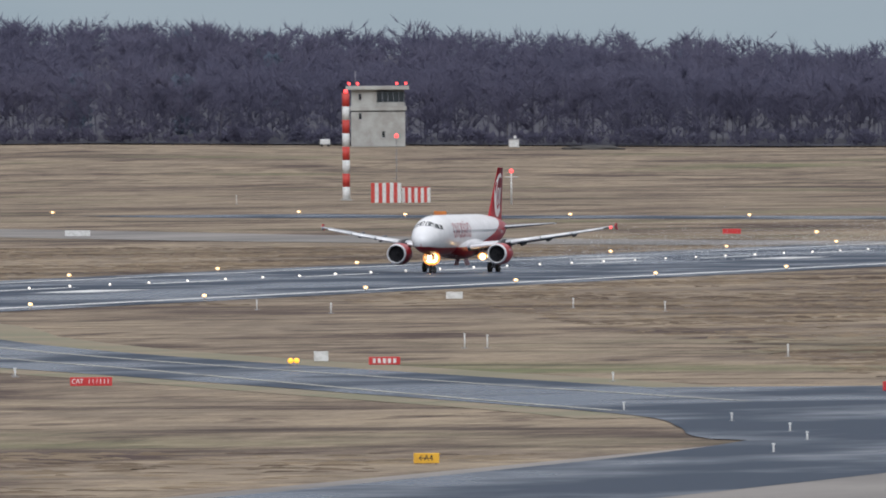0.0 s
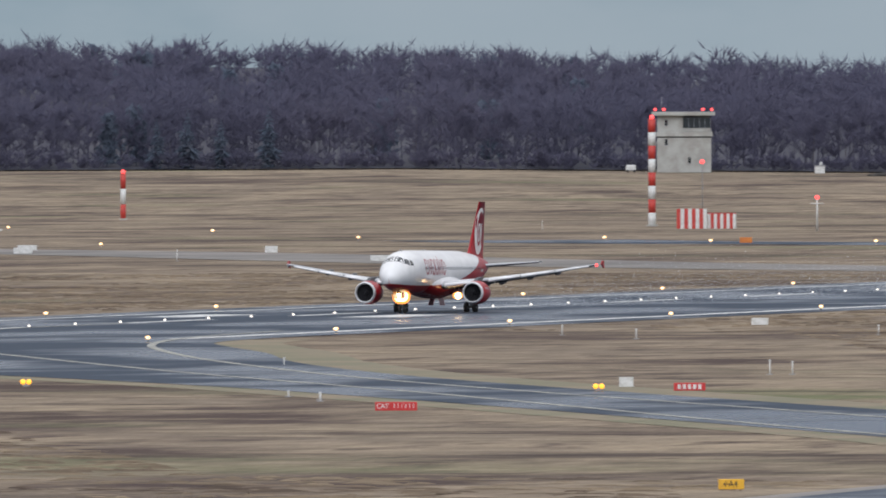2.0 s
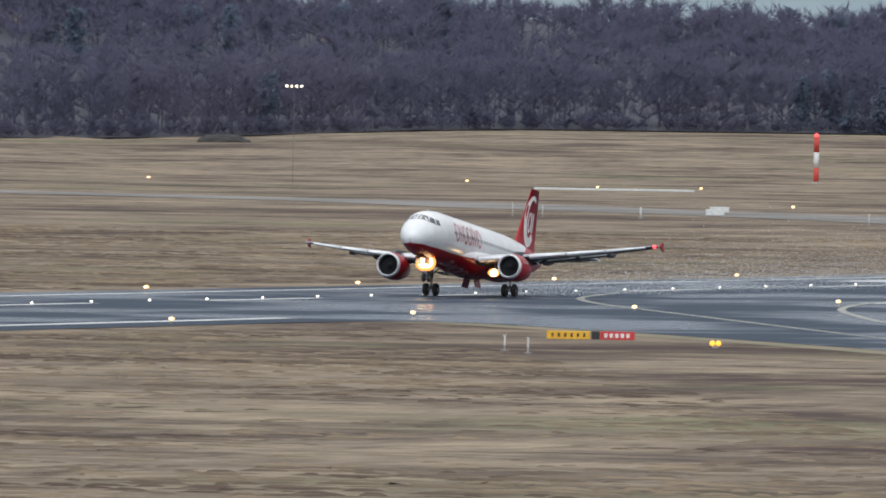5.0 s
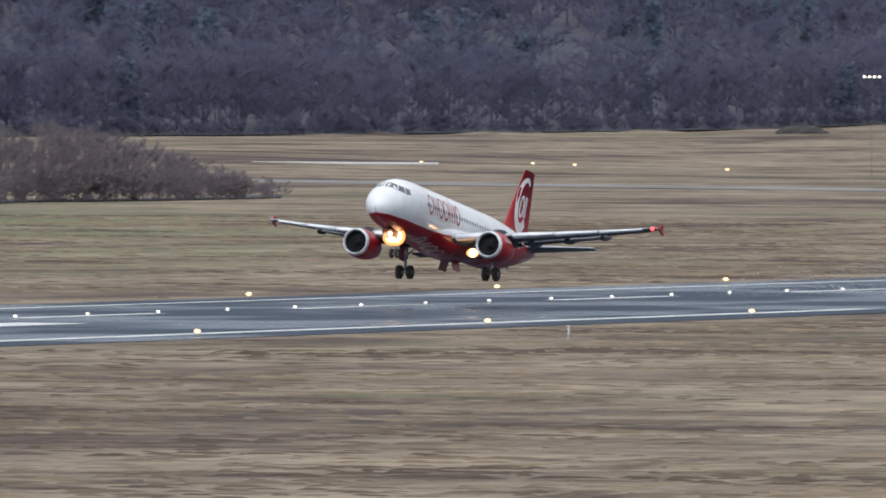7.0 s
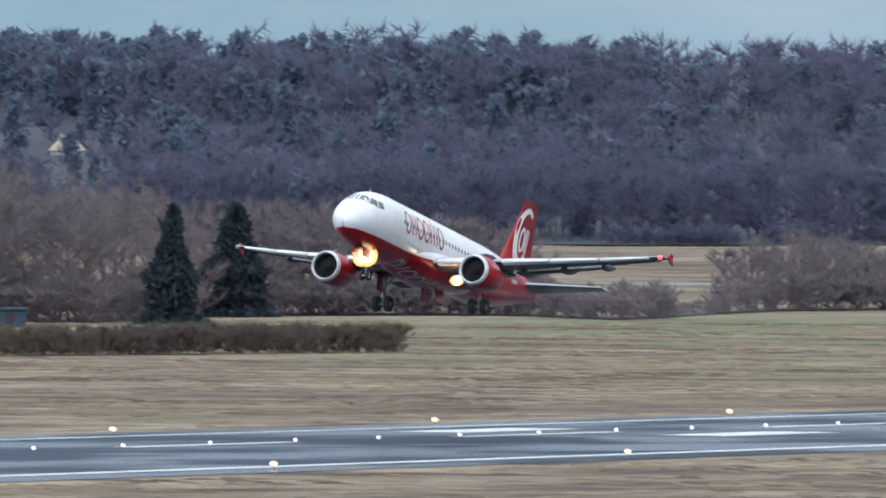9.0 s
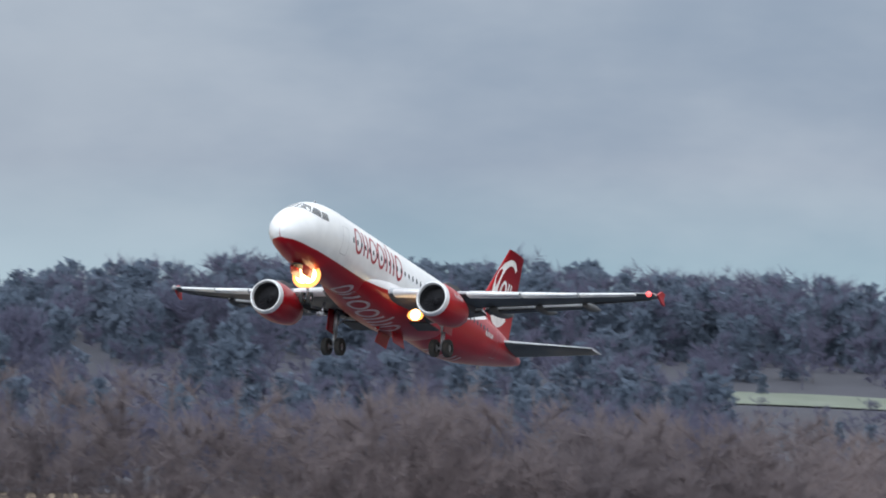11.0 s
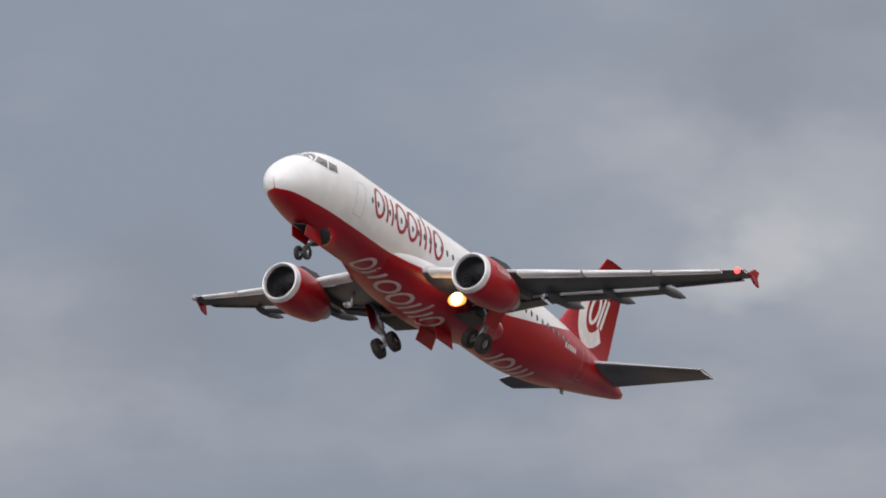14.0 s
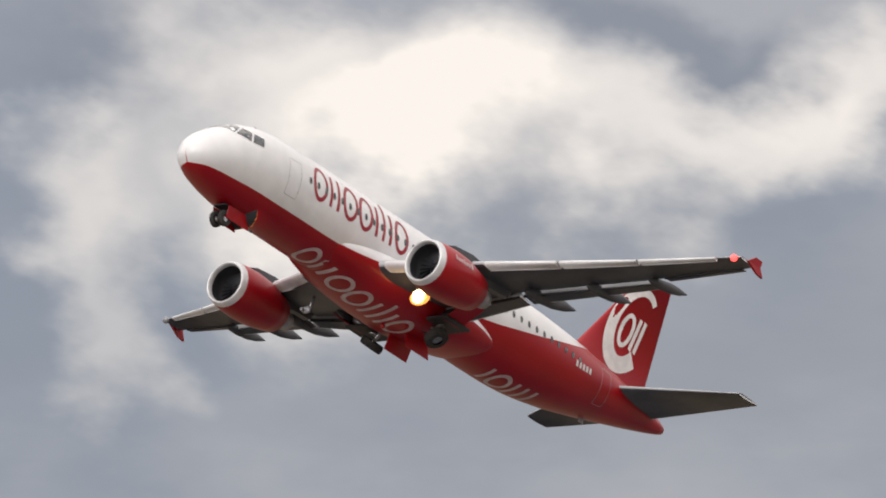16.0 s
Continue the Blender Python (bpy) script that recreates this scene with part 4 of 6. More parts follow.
def build_livery(plane, body):
    # painted mark on both sides: plain rings and bars
    for side in (1, -1):
        def on_side(u, v):
            s = 6.9 + u if side > 0 else 14.5 - u
            zc, w, h = body_at(s)
            p = skin(s, (v - 0.22) / 2.1, 0.012)
            return Vector((p.x, side * p.y, p.z))
        u = 0.0
        for kind, w in GLYPHS:
            vs, fs = [], []
            for st in glyph_strokes(kind, u, w * 1.18, 1.5):
                a, b = stroke_on(on_side, st, 0.095)
                fs += [tuple(i + len(vs) for i in f) for f in b]
                vs += a
            part("painted_mark", mesh_of("painted_mark", vs, fs, DEEP_RED), body, "dark red painted ring or bar")
            u += w * 1.18
    # pale mark along the belly
    def on_belly(u, v):
        return skin(8.6 + u, radians(-82) + (v - 0.55) / 2.0, 0.014 if u < 1.6 or u > 14 else 0.014)
    def on_fairing(u, v):
        s = 8.6 + u
        zc, w, h = fairing_at(s)
        z0, w0, h0 = body_at(s)
        a = radians(-82) + (v - 0.55) / 2.0
        p = skin(s, a, 0.014)
        q = loc(s, (w + 0.014) * math.cos(a), zc + (h + 0.014) * math.sin(a))
        return q if q.z < p.z else p
    u = 0.0
    for kind, w in GLYPHS:
        vs, fs = [], []
        for st in glyph_strokes(kind, u, w * 1.35, 1.3):
            a, b = stroke_on(on_fairing, st, 0.11)
            fs += [tuple(i + len(vs) for i in f) for f in b]
            vs += a
        part("belly_mark", mesh_of("belly_mark", vs, fs, PALE), body, "pale painted ring or bar on the belly")
        u += w * 1.35
    u = 14.6
    for kind, w in (("bar", 0.5), ("ring", 1.0), ("bar", 0.5), ("bar", 0.5), ("bar", 0.5)):
        vs, fs = [], []
        for st in glyph_strokes(kind, u, w * 1.35, 1.2):
            a, b = stroke_on(on_belly, st, 0.11)
            fs += [tuple(i + len(vs) for i in f) for f in b]
            vs += a
        part("belly_mark", mesh_of("belly_mark", vs, fs, PALE), body)
        u += w * 1.35
    # registration, as bars
    for side in (1, -1):
        for k in range(5):
            f = lambda a, b: (lambda p: Vector((p.x, side * p.y, p.z)))(skin(28.2 + a, (b - 0.1) / 1.8, 0.014))
            vs, fs = stroke_on(f, line_pts((k * 0.3, 0), (k * 0.3, 0.3), 3), 0.09)
            part("registration_bar", mesh_of("registration_bar", vs, fs, SIGN_WHITE), body)
    # cabin windows
    for side in (1, -1):
        for i in range(36):
            s = 6.7 + 0.62 * i
            if s > 29:
                break
            zc, w, h = body_at(s)
            a = math.asin(min((4.62 - zc) / h, 0.99))
            f = lambda u, v: (lambda p: Vector((p.x, side * p.y, p.z)))(skin(s + u, a + v / 2.0, 0.016))
            patch([(0.115 * math.cos(t) * (1 if abs(math.cos(t)) < 0.8 else 0.95), 0.17 * math.sin(t)) for t in [2 * math.pi * k / 10 for k in range(10)]], f, "cabin_window", GLASS, body)
        for s in (5.55, 31.0):
            zc, w, h = body_at(s)
            f = lambda u, v: (lambda p: Vector((p.x, side * p.y, p.z)))(skin(s + u, math.asin(max(min((4.25 - zc) / h, .9), -.9)) + v / h, 0.012))
            pts = line_pts((-0.4, -0.9), (0.4, -0.9), 5) + line_pts((0.42, -0.85), (0.42, 0.85), 10) + line_pts((0.4, 0.9), (-0.4, 0.9), 5) + line_pts((-0.42, 0.85), (-0.42, -0.85), 10)
            vs, fs = stroke_on(f, pts, 0.013, True)
            part("door_seam", mesh_of("door_seam", vs, fs, STEEL), body, "thin outline of a cabin door")
    # cockpit panes, by station and bearing round the nose
    def pane(q, side):
        o = []
        for (s0, a0), (s1, a1) in zip(q, q[1:] + q[:1]):
            for k in range(5):
                o.append((s0 + (s1 - s0) * k / 5, a0 + (a1 - a0) * k / 5))
        f = lambda s, a: (lambda p: Vector((p.x, side * p.y, p.z)))(skin(s, radians(a), 0.014))
        patch(o, f, "cockpit_window", GLASS, body, "dark cockpit window")
    for side in (1, -1):
        pane([(1.50, 86.5), (2.44, 87.5), (2.47, 61), (1.88, 46)], side)
        pane([(1.95, 44), (2.54, 58), (2.89, 45), (2.62, 27)], side)
        pane([(2.72, 26), (2.98, 43), (3.50, 36), (3.35, 21)], side)


def fairing_at(s):
    t = (s - 9.6) / 13.0
    k = math.sin(math.pi * min(max(t, 0), 1)) ** 0.45
    return 2.95, 1.2 + 1.12 * k, 0.25 + 1.22 * k


def build_plane():
    plane = new("aeroplane")
    st = list(np.concatenate([np.linspace(0, 0.12, 5)[:-1], np.linspace(0.12, 1, 8), np.linspace(1.2, 7, 24), np.linspace(7.5, 24, 34), np.linspace(24.4, 37.57, 34)]))
    vs, fs, fm = shell(st, body_at, None, colour_line)
    body = part("fuselage", mesh_of("fuselage", vs, fs, [WHITE, RED], fm, True), plane, "white fuselage with red belly and red tail")
    vs, fs, fm = shell(list(np.linspace(9.65, 22.55, 40)), fairing_at, None, lambda s: 2.95 + 0.1 * math.sin(s))
    part("belly_fairing", mesh_of("belly_fairing", vs, fs, [WHITE, RED], fm, True), plane, "white and red belly fairing")
    build_livery(plane, body)
    for side, name in ((1, "left"), (-1, "right")):
        build_wing(plane, side, name)
        build_engine(plane, side)
        q = [(side * l, s, c, z, 0.1) for l, s, c, z in ((0.4, 31.8, 4.3, 4.85), (6.2, 35.1, 1.6, 5.28))]
        part("tailplane", loft_wing(q, [LIGHT_WING, SHADED_WING]), plane, "grey tailplane with shade-darkened underside")
        bm = bmesh.new()
        # On the lit side the sphere is oversized to include the lamp's bloom.
        bmesh.ops.create_uvsphere(bm, u_segments=14, v_segments=10, radius=0.45 if side > 0 else 0.22, matrix=Matrix.Translation(loc(14.3, side * 3.3, 1.82)) @ Matrix.Diagonal((0.5, 1.25, 0.85, 1)))
        lm = part("wing_root_lamp", mesh_bm("wing_root_lamp", bm, LANDING if side > 0 else GLASS_OFF, True), plane, "lit warm landing lamp under the wing root, enlarged by its bloom" if side > 0 else "landing lamp under the wing root")
        bm = bmesh.new()
        bmesh.ops.create_uvsphere(bm, u_segments=10, v_segments=8, radius=0.34 if side > 0 else 0.1, matrix=Matrix.Translation(loc(14.06, side * 3.4, 1.78)) @ Matrix.Diagonal((0.6, 1, 1, 1)))
        part("lamp_core", mesh_bm("lamp_core", bm, LANDING_CORE if side > 0 else GLASS_OFF, True), lm)
        tube("lamp_arm", loc(14.5, side * 3.3, 1.82), loc(14.7, side * 3.3, 2.75), 0.07, STEEL, lm, seg=8)
    # fin: sections by height
    fin = [(5.4, 28.5, 7.3, 0.085), (6.05, 29.8, 5.95, 0.085), (11.55, 34.25, 2.3, 0.085)]
    foil = airfoil()
    vs, fs = [], []
    n = len(foil)
    for z, s0, c, th in fin:
        for x, y, side in foil:
            yy = (y - 0.06 * x * (1 - x)) * th * c * 1.1
            vs.append(loc(s0 + x * c, yy, z))
    for i in range(2):
        for k in range(n):
            j = (k + 1) % n
            fs.append((i * n + k, (i + 1) * n + k, (i + 1) * n + j, i * n + j))
    fs.append(tuple(range(2 * n, 3 * n)))
    f = part("fin", mesh_of("fin", vs, fs, RED, smooth=True), plane, "red tail fin with a white ring emblem")
    for side in (1, -1):
        def on_fin(u, v):
            t = min(max((v - 6.05) / 5.5, 0), 1)
            s0, c = 29.8 + 4.45 * t, 5.95 - 3.65 * t
            x = min(max((u - s0) / c, 0.001), 0.999)
            h = 5 * (0.2969 * math.sqrt(x) - 0.126 * x - 0.3516 * x * x + 0.2843 * x ** 3 - 0.1036 * x ** 4) * 0.085 * c * 1.1
            return loc(u, side * (h + 0.015), v)
        # swoosh ring, thick below and thin above
        def swoosh(a0, a1, cu, cv, ru, rv, w0, w1, lean):
            pts, half = [], []
            vs, fs = [], []
            m = 40
            for i in range(m):
                a = radians(a0 + (a1 - a0) * i / (m - 1))
                w = w0 + (w1 - w0) * (i / (m - 1))
                for k in (1, -1):
                    v = (rv + k * w) * math.sin(a)
                    vs.append(on_fin(cu + (ru + k * w) * math.cos(a) + lean * v, cv + v))
            for i in range(m - 1):
                fs.append((2 * i, 2 * i + 1, 2 * i + 3, 2 * i + 2))
            return vs, fs
        vs, fs = swoosh(55, 318, 33.85, 8.6, 1.42, 2.12, 0.16, 0.52, 0.42)
        part("emblem_ring", mesh_of("emblem_ring", vs, fs, SIGN_WHITE), f, "white open ring emblem on the fin")
        vs, fs = swoosh(0, 360, 33.45, 8.35, 0.42, 0.85, 0.13, 0.13, 0.35)
        part("emblem_piece", mesh_of("emblem_piece", vs, fs, SIGN_WHITE), f)
        for d in (0.75, 1.15):
            vs, fs = stroke_on(on_fin, [(33.45 + d + 0.35 * (v - 8.4) , v) for v in np.linspace(7.5, 9.3, 8)], 0.12)
            part("emblem_piece", mesh_of("emblem_piece", vs, fs, SIGN_WHITE), f)
    # small aerials on the spine and belly
    for s, z, h in ((4.6, 6.2, 0.35), (13.0, 6.25, 0.3), (31.5, 3.2, -0.35)):
        box("aerial", (0.35, 0.05, abs(h)), STEEL, plane, loc(s, 0, z + h / 2), 0.015)
    bm = bmesh.new()
    bmesh.ops.create_uvsphere(bm, u_segments=8, v_segments=6, radius=0.12, matrix=Matrix.Translation(loc(16, 0, 1.4)))
    part("beacon", mesh_bm("beacon", bm, RED, True), plane, "red belly beacon")
    gears = build_gear(plane)
    tagged(plane, "white and red twin-engined jet airliner taking off", "aeroplane")
    return plane, gears


plane, GEARS = build_plane()

# ---- woods ----
def sticks(paths, sides=3):
    """Tapered limbs: each path is (start, end, r0, r1)."""
    vs, fs = [], []
    for a, b, r0, r1 in paths:
        d = (b - a) / (np.linalg.norm(b - a) + 1e-9)
        u = np.cross(d, (0.3, 0.9, 0.2))
        u /= np.linalg.norm(u) + 1e-9
        w = np.cross(d, u)
        o = len(vs)
        for p, r in ((a, r0), (b, r1)):
            for k in range(sides):
                t = 2 * math.pi * k / sides
                vs.append(p + r * (math.cos(t) * u + math.sin(t) * w))
        for k in range(sides):
            j = (k + 1) % sides
            fs.append((o + k, o + j, o + sides + j))
            fs.append((o + k, o + sides + j, o + sides + k))
    return vs, fs


def bare_tree(rng, height, twigs, spread=0.30, low=0.3, girth=0.02, twig=(1.6, 3.0), width=0.10):
    """A leafless tree: trunk, limbs and a crown of fine twigs. Returns verts, tris and a 0/1 flag (trunk)."""
    paths = []
    lean = rng.normal(0, 0.03, 2) * height
    knee = np.array((lean[0] * 0.5, lean[1] * 0.5, height * 0.5))
    tip = np.array((lean[0], lean[1], height * 0.95))
    r = height * girth
    paths += [(np.zeros(3), knee, r, r * 0.6), (knee, tip, r * 0.6, r * 0.1)]
    ends = []
    for i in range(11):
        h = rng.uniform(low, 0.88)
        base = (knee * (h / 0.5) if h < 0.5 else knee + (tip - knee) * (h - 0.5) / 0.45)
        a = rng.uniform(0, 2 * math.pi)
        reach = height * spread * (0.45 + 0.75 * math.sin(math.pi * min(max((h - low) / (1 - low) * 0.8 + 0.2, 0), 1))) * rng.uniform(0.6, 1.1)
        end = base + np.array((math.cos(a) * reach, math.sin(a) * reach, reach * rng.uniform(0.35, 0.95)))
        end[2] = min(end[2], height * rng.uniform(0.92, 1.03))
        paths.append((base, end, r * 0.3, r * 0.08))
        ends.append((base, end))
    ends.append((knee, tip))
    vs, fs = sticks(paths)
    trunk = [1] * 4 * 3 + [0] * (len(fs) - 12)
    for i in range(twigs):
        b, e = ends[rng.integers(len(ends))]
        p = b + (e - b) * rng.uniform(0.25, 1.0)
        d = (e - b) / np.linalg.norm(e - b) * 0.5 + rng.normal(0, 0.55, 3) + (0, 0, 0.45)
        d *= rng.uniform(*twig) / np.linalg.norm(d)
        q = p + d
        s = rng.normal(0, 1, 3)
        s *= width * rng.uniform(0.7, 1.4) / np.linalg.norm(s)
        o = len(vs)
        vs += [p - s, p + s, q]
        fs.append((o, o + 1, o + 2))
        trunk.append(0)
    return np.array(vs), np.array(fs), np.array(trunk)


def conifer(rng, height, tiers=16, per=22, base=0.24):
    vs, fs = sticks([(np.zeros(3), np.array((0, 0, height)), height * 0.014, 0.02)])
    for t in range(tiers):
        f = t / (tiers - 1)
        z = height * (0.07 + 0.90 * f)
        reach = (height * base * (1 - f ** 1.7) ** 0.9 * (0.8 + 0.35 * math.sin(3.1 * t + 1.3 * math.sin(t * 1.9)) * (1 - f)) + 0.3) * (0.75 if t < 2 else 1.0)
        for k in range(per):
            a = rng.uniform(0, 2 * math.pi)
            l = reach * rng.uniform(0.45, 1.18)
            p = np.array((math.cos(a) * l * 0.12, math.sin(a) * l * 0.12, z + rng.uniform(0, 0.5)))
            q = np.array((math.cos(a) * l, math.sin(a) * l, z + l * rng.uniform(-0.5, 0.15)))
            s = np.array((-math.sin(a), math.cos(a), 0)) * l * rng.uniform(0.10, 0.2)
            mid = (p + q) / 2 + (0, 0, 0.12 * l)
            o = len(vs)
            vs += [p, mid - s, q, mid + s]
            fs += [(o, o + 1, o + 2), (o, o + 2, o + 3)]
    return np.array(vs), np.array(fs), np.zeros(len(fs), int)


def pine(rng, height, tufts=190):
    """Tall pine: bare trunk, uneven tufted crown on top."""
    vs, fs = sticks([(np.zeros(3), np.array((0.0, 0, height * 0.95)), height * 0.013, 0.05)])
    for k in range(tufts):
        h = rng.uniform(0.16, 1.0)
        a, l = rng.uniform(0, 2 * math.pi), height * 0.17 * (1.15 - h) ** 0.3 * rng.uniform(0.3, 1.3)
        c = np.array((math.cos(a) * l, math.sin(a) * l, height * h))
        for j in range(3):
            d = rng.normal(0, 0.72, 3)
            e = rng.normal(0, 0.72, 3)
            o = len(vs)
            vs += [c - d, c + d * 0.6, c + e]
            fs.append((o, o + 1, o + 2))
    return np.array(vs), np.array(fs), np.zeros(len(fs), int)


def plant(name, kinds, spots, mats, label, category):
    """Join many plants into one mesh. spots: (x, y, z, kind, scale, turn)."""
    V, F, M = [], [], []
    n = 0
    for x, y, z, k, s, turn in spots:
        v, f, t = kinds[k][0]
        c, d = math.cos(turn), math.sin(turn)
        w = np.empty_like(v)
        w[:, 0], w[:, 1], w[:, 2] = x + s * (c * v[:, 0] - d * v[:, 1]), y + s * (d * v[:, 0] + c * v[:, 1]), z + s * v[:, 2]
        V.append(w)
        F.append(f + n)
        M.append(np.where(t == 1, kinds[k][2], kinds[k][1]))
        n += len(v)
    V, F, M = np.concatenate(V), np.concatenate(F), np.concatenate(M)
    me = bpy.data.meshes.new(name)
    me.vertices.add(len(V))
    me.vertices.foreach_set("co", V.ravel())
    me.loops.add(F.size)
    me.loops.foreach_set("vertex_index", F.ravel().astype(np.int32))
    me.polygons.add(len(F))
    me.polygons.foreach_set("loop_start", np.arange(0, F.size, 3, dtype=np.int32))
    me.polygons.foreach_set("loop_total", np.full(len(F), 3, dtype=np.int32))
    for m in mats:
        me.materials.append(m)
    me.polygons.foreach_set("material_index", M.astype(np.int32))
    me.update(calc_edges=True)
    return tagged(new(name, me), label, category, kind="stuff")


def build_woods():
    rng = np.random.default_rng(5)
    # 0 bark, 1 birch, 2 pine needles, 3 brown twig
    mats = [HAZY_BARK, BIRCH, HAZY_PINE, HAZY_BROWN_TWIG]
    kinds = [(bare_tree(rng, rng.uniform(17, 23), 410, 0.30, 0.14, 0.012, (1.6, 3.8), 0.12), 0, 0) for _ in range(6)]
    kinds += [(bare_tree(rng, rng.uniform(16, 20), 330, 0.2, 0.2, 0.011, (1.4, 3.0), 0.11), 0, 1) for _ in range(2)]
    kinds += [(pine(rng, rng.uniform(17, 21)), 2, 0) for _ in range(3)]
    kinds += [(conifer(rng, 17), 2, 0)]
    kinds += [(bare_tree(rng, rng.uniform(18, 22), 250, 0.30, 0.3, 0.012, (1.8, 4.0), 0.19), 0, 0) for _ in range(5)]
    spots = []
    def grow(az, r, k, s=1.0):
        if (24.22 < az < 24.52 or 24.74 < az < 25.32) and r < 3960:
            s *= 0.55 if az < 24.6 else 0.42
        p = polar(az, r)
        spots.append((p.x, p.y, p.z - 0.3, k, s * rng.uniform(0.86, 1.06), rng.uniform(0, 6.28)))
    def kind(az, depth):
        # pines crown the hill further round, bare trees elsewhere
        share = interp(az, (19, 21.5, 24, 27), (0.03, 0.25, 0.65, 0.8)) * interp(depth, (0, 200, 600), (0.15, 0.6, 1.0))
        if rng.random() < share:
            return int(rng.integers(8, 11))
        if rng.random() < 0.07:
            return int(rng.integers(6, 8))
        return int(rng.integers(0, 6)) if depth < 90 else int(rng.integers(12, 17))
    az = 11.6
    while az < 32.4:
        e = wood_edge(az)
        for j in range(4 if az < 27.4 else 3):
            d = 6 + 11 * j + rng.uniform(-5, 5)
            grow(az + rng.uniform(-0.04, 0.04), e + d, kind(az, d), 0.9)
        az += 0.07
    for i in range(3150):
        az, d = rng.uniform(11.6, 32.4), WOOD_DEPTH * (rng.uniform(0.06, 0.97) if i % 5 < 3 else rng.uniform(0.70, 0.97))
        if az < 27.4 or i % 3:
            grow(az, wood_edge(az) + d, kind(az, d))
    for az in (16.62, 16.74, 16.85, 16.45):
        grow(az, wood_edge(az) - 4, 11, 0.95)
    plant("far_wood", kinds, spots, mats, "dense leafless winter wood with pines, blue haze in its colours", "wood")
    # low scrub at the foot of the wood
    low = [(bare_tree(rng, 6.0, 130, 0.5, 0.02, 0.012, (1.0, 2.2), 0.2), 0, 0) for _ in range(4)]
    spots.clear()
    for i in range(760):
        az = rng.uniform(11.8, 22.5)
        grow(az, wood_edge(az) - rng.uniform(-4, 7), int(rng.integers(0, 4)), rng.uniform(0.4, 0.9))
    for i in range(1000):
        az, r = rng.uniform(20.5, 28.5), WOOD_DEPTH * rng.uniform(0.12, 0.75)
        if not (24.15 < az < 25.4 and 250 < r < 380):
            grow(az, wood_edge(az) + r, int(rng.integers(0, 4)), rng.uniform(0.7, 1.5))
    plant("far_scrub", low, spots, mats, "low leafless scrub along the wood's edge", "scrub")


build_woods()


def copse_line(az):
    """Foot of the nearer copse beyond the runway."""
    return interp(az, (20.9, 21.4, 21.9, 22.4, 22.8, 23.8, 24.3, 24.8, 25.1, 25.6, 27.5), (2400, 2330, 2290, 2130, 2190, 2165, 2040, 2040, 1740, 1705, 1640))


def copse_height(az):
    return interp(az, (20.9, 21.2, 21.5, 21.8, 22.02, 22.07, 22.22, 22.3, 22.5, 22.7, 22.78, 23.0, 23.3, 23.7, 24.2, 24.6, 25.2, 26.2, 27.5), (2.5, 6, 11, 12, 10.5, 3.0, 3.0, 6, 5, 5.5, 11, 12.5, 14, 15, 18, 21, 21, 23, 25))


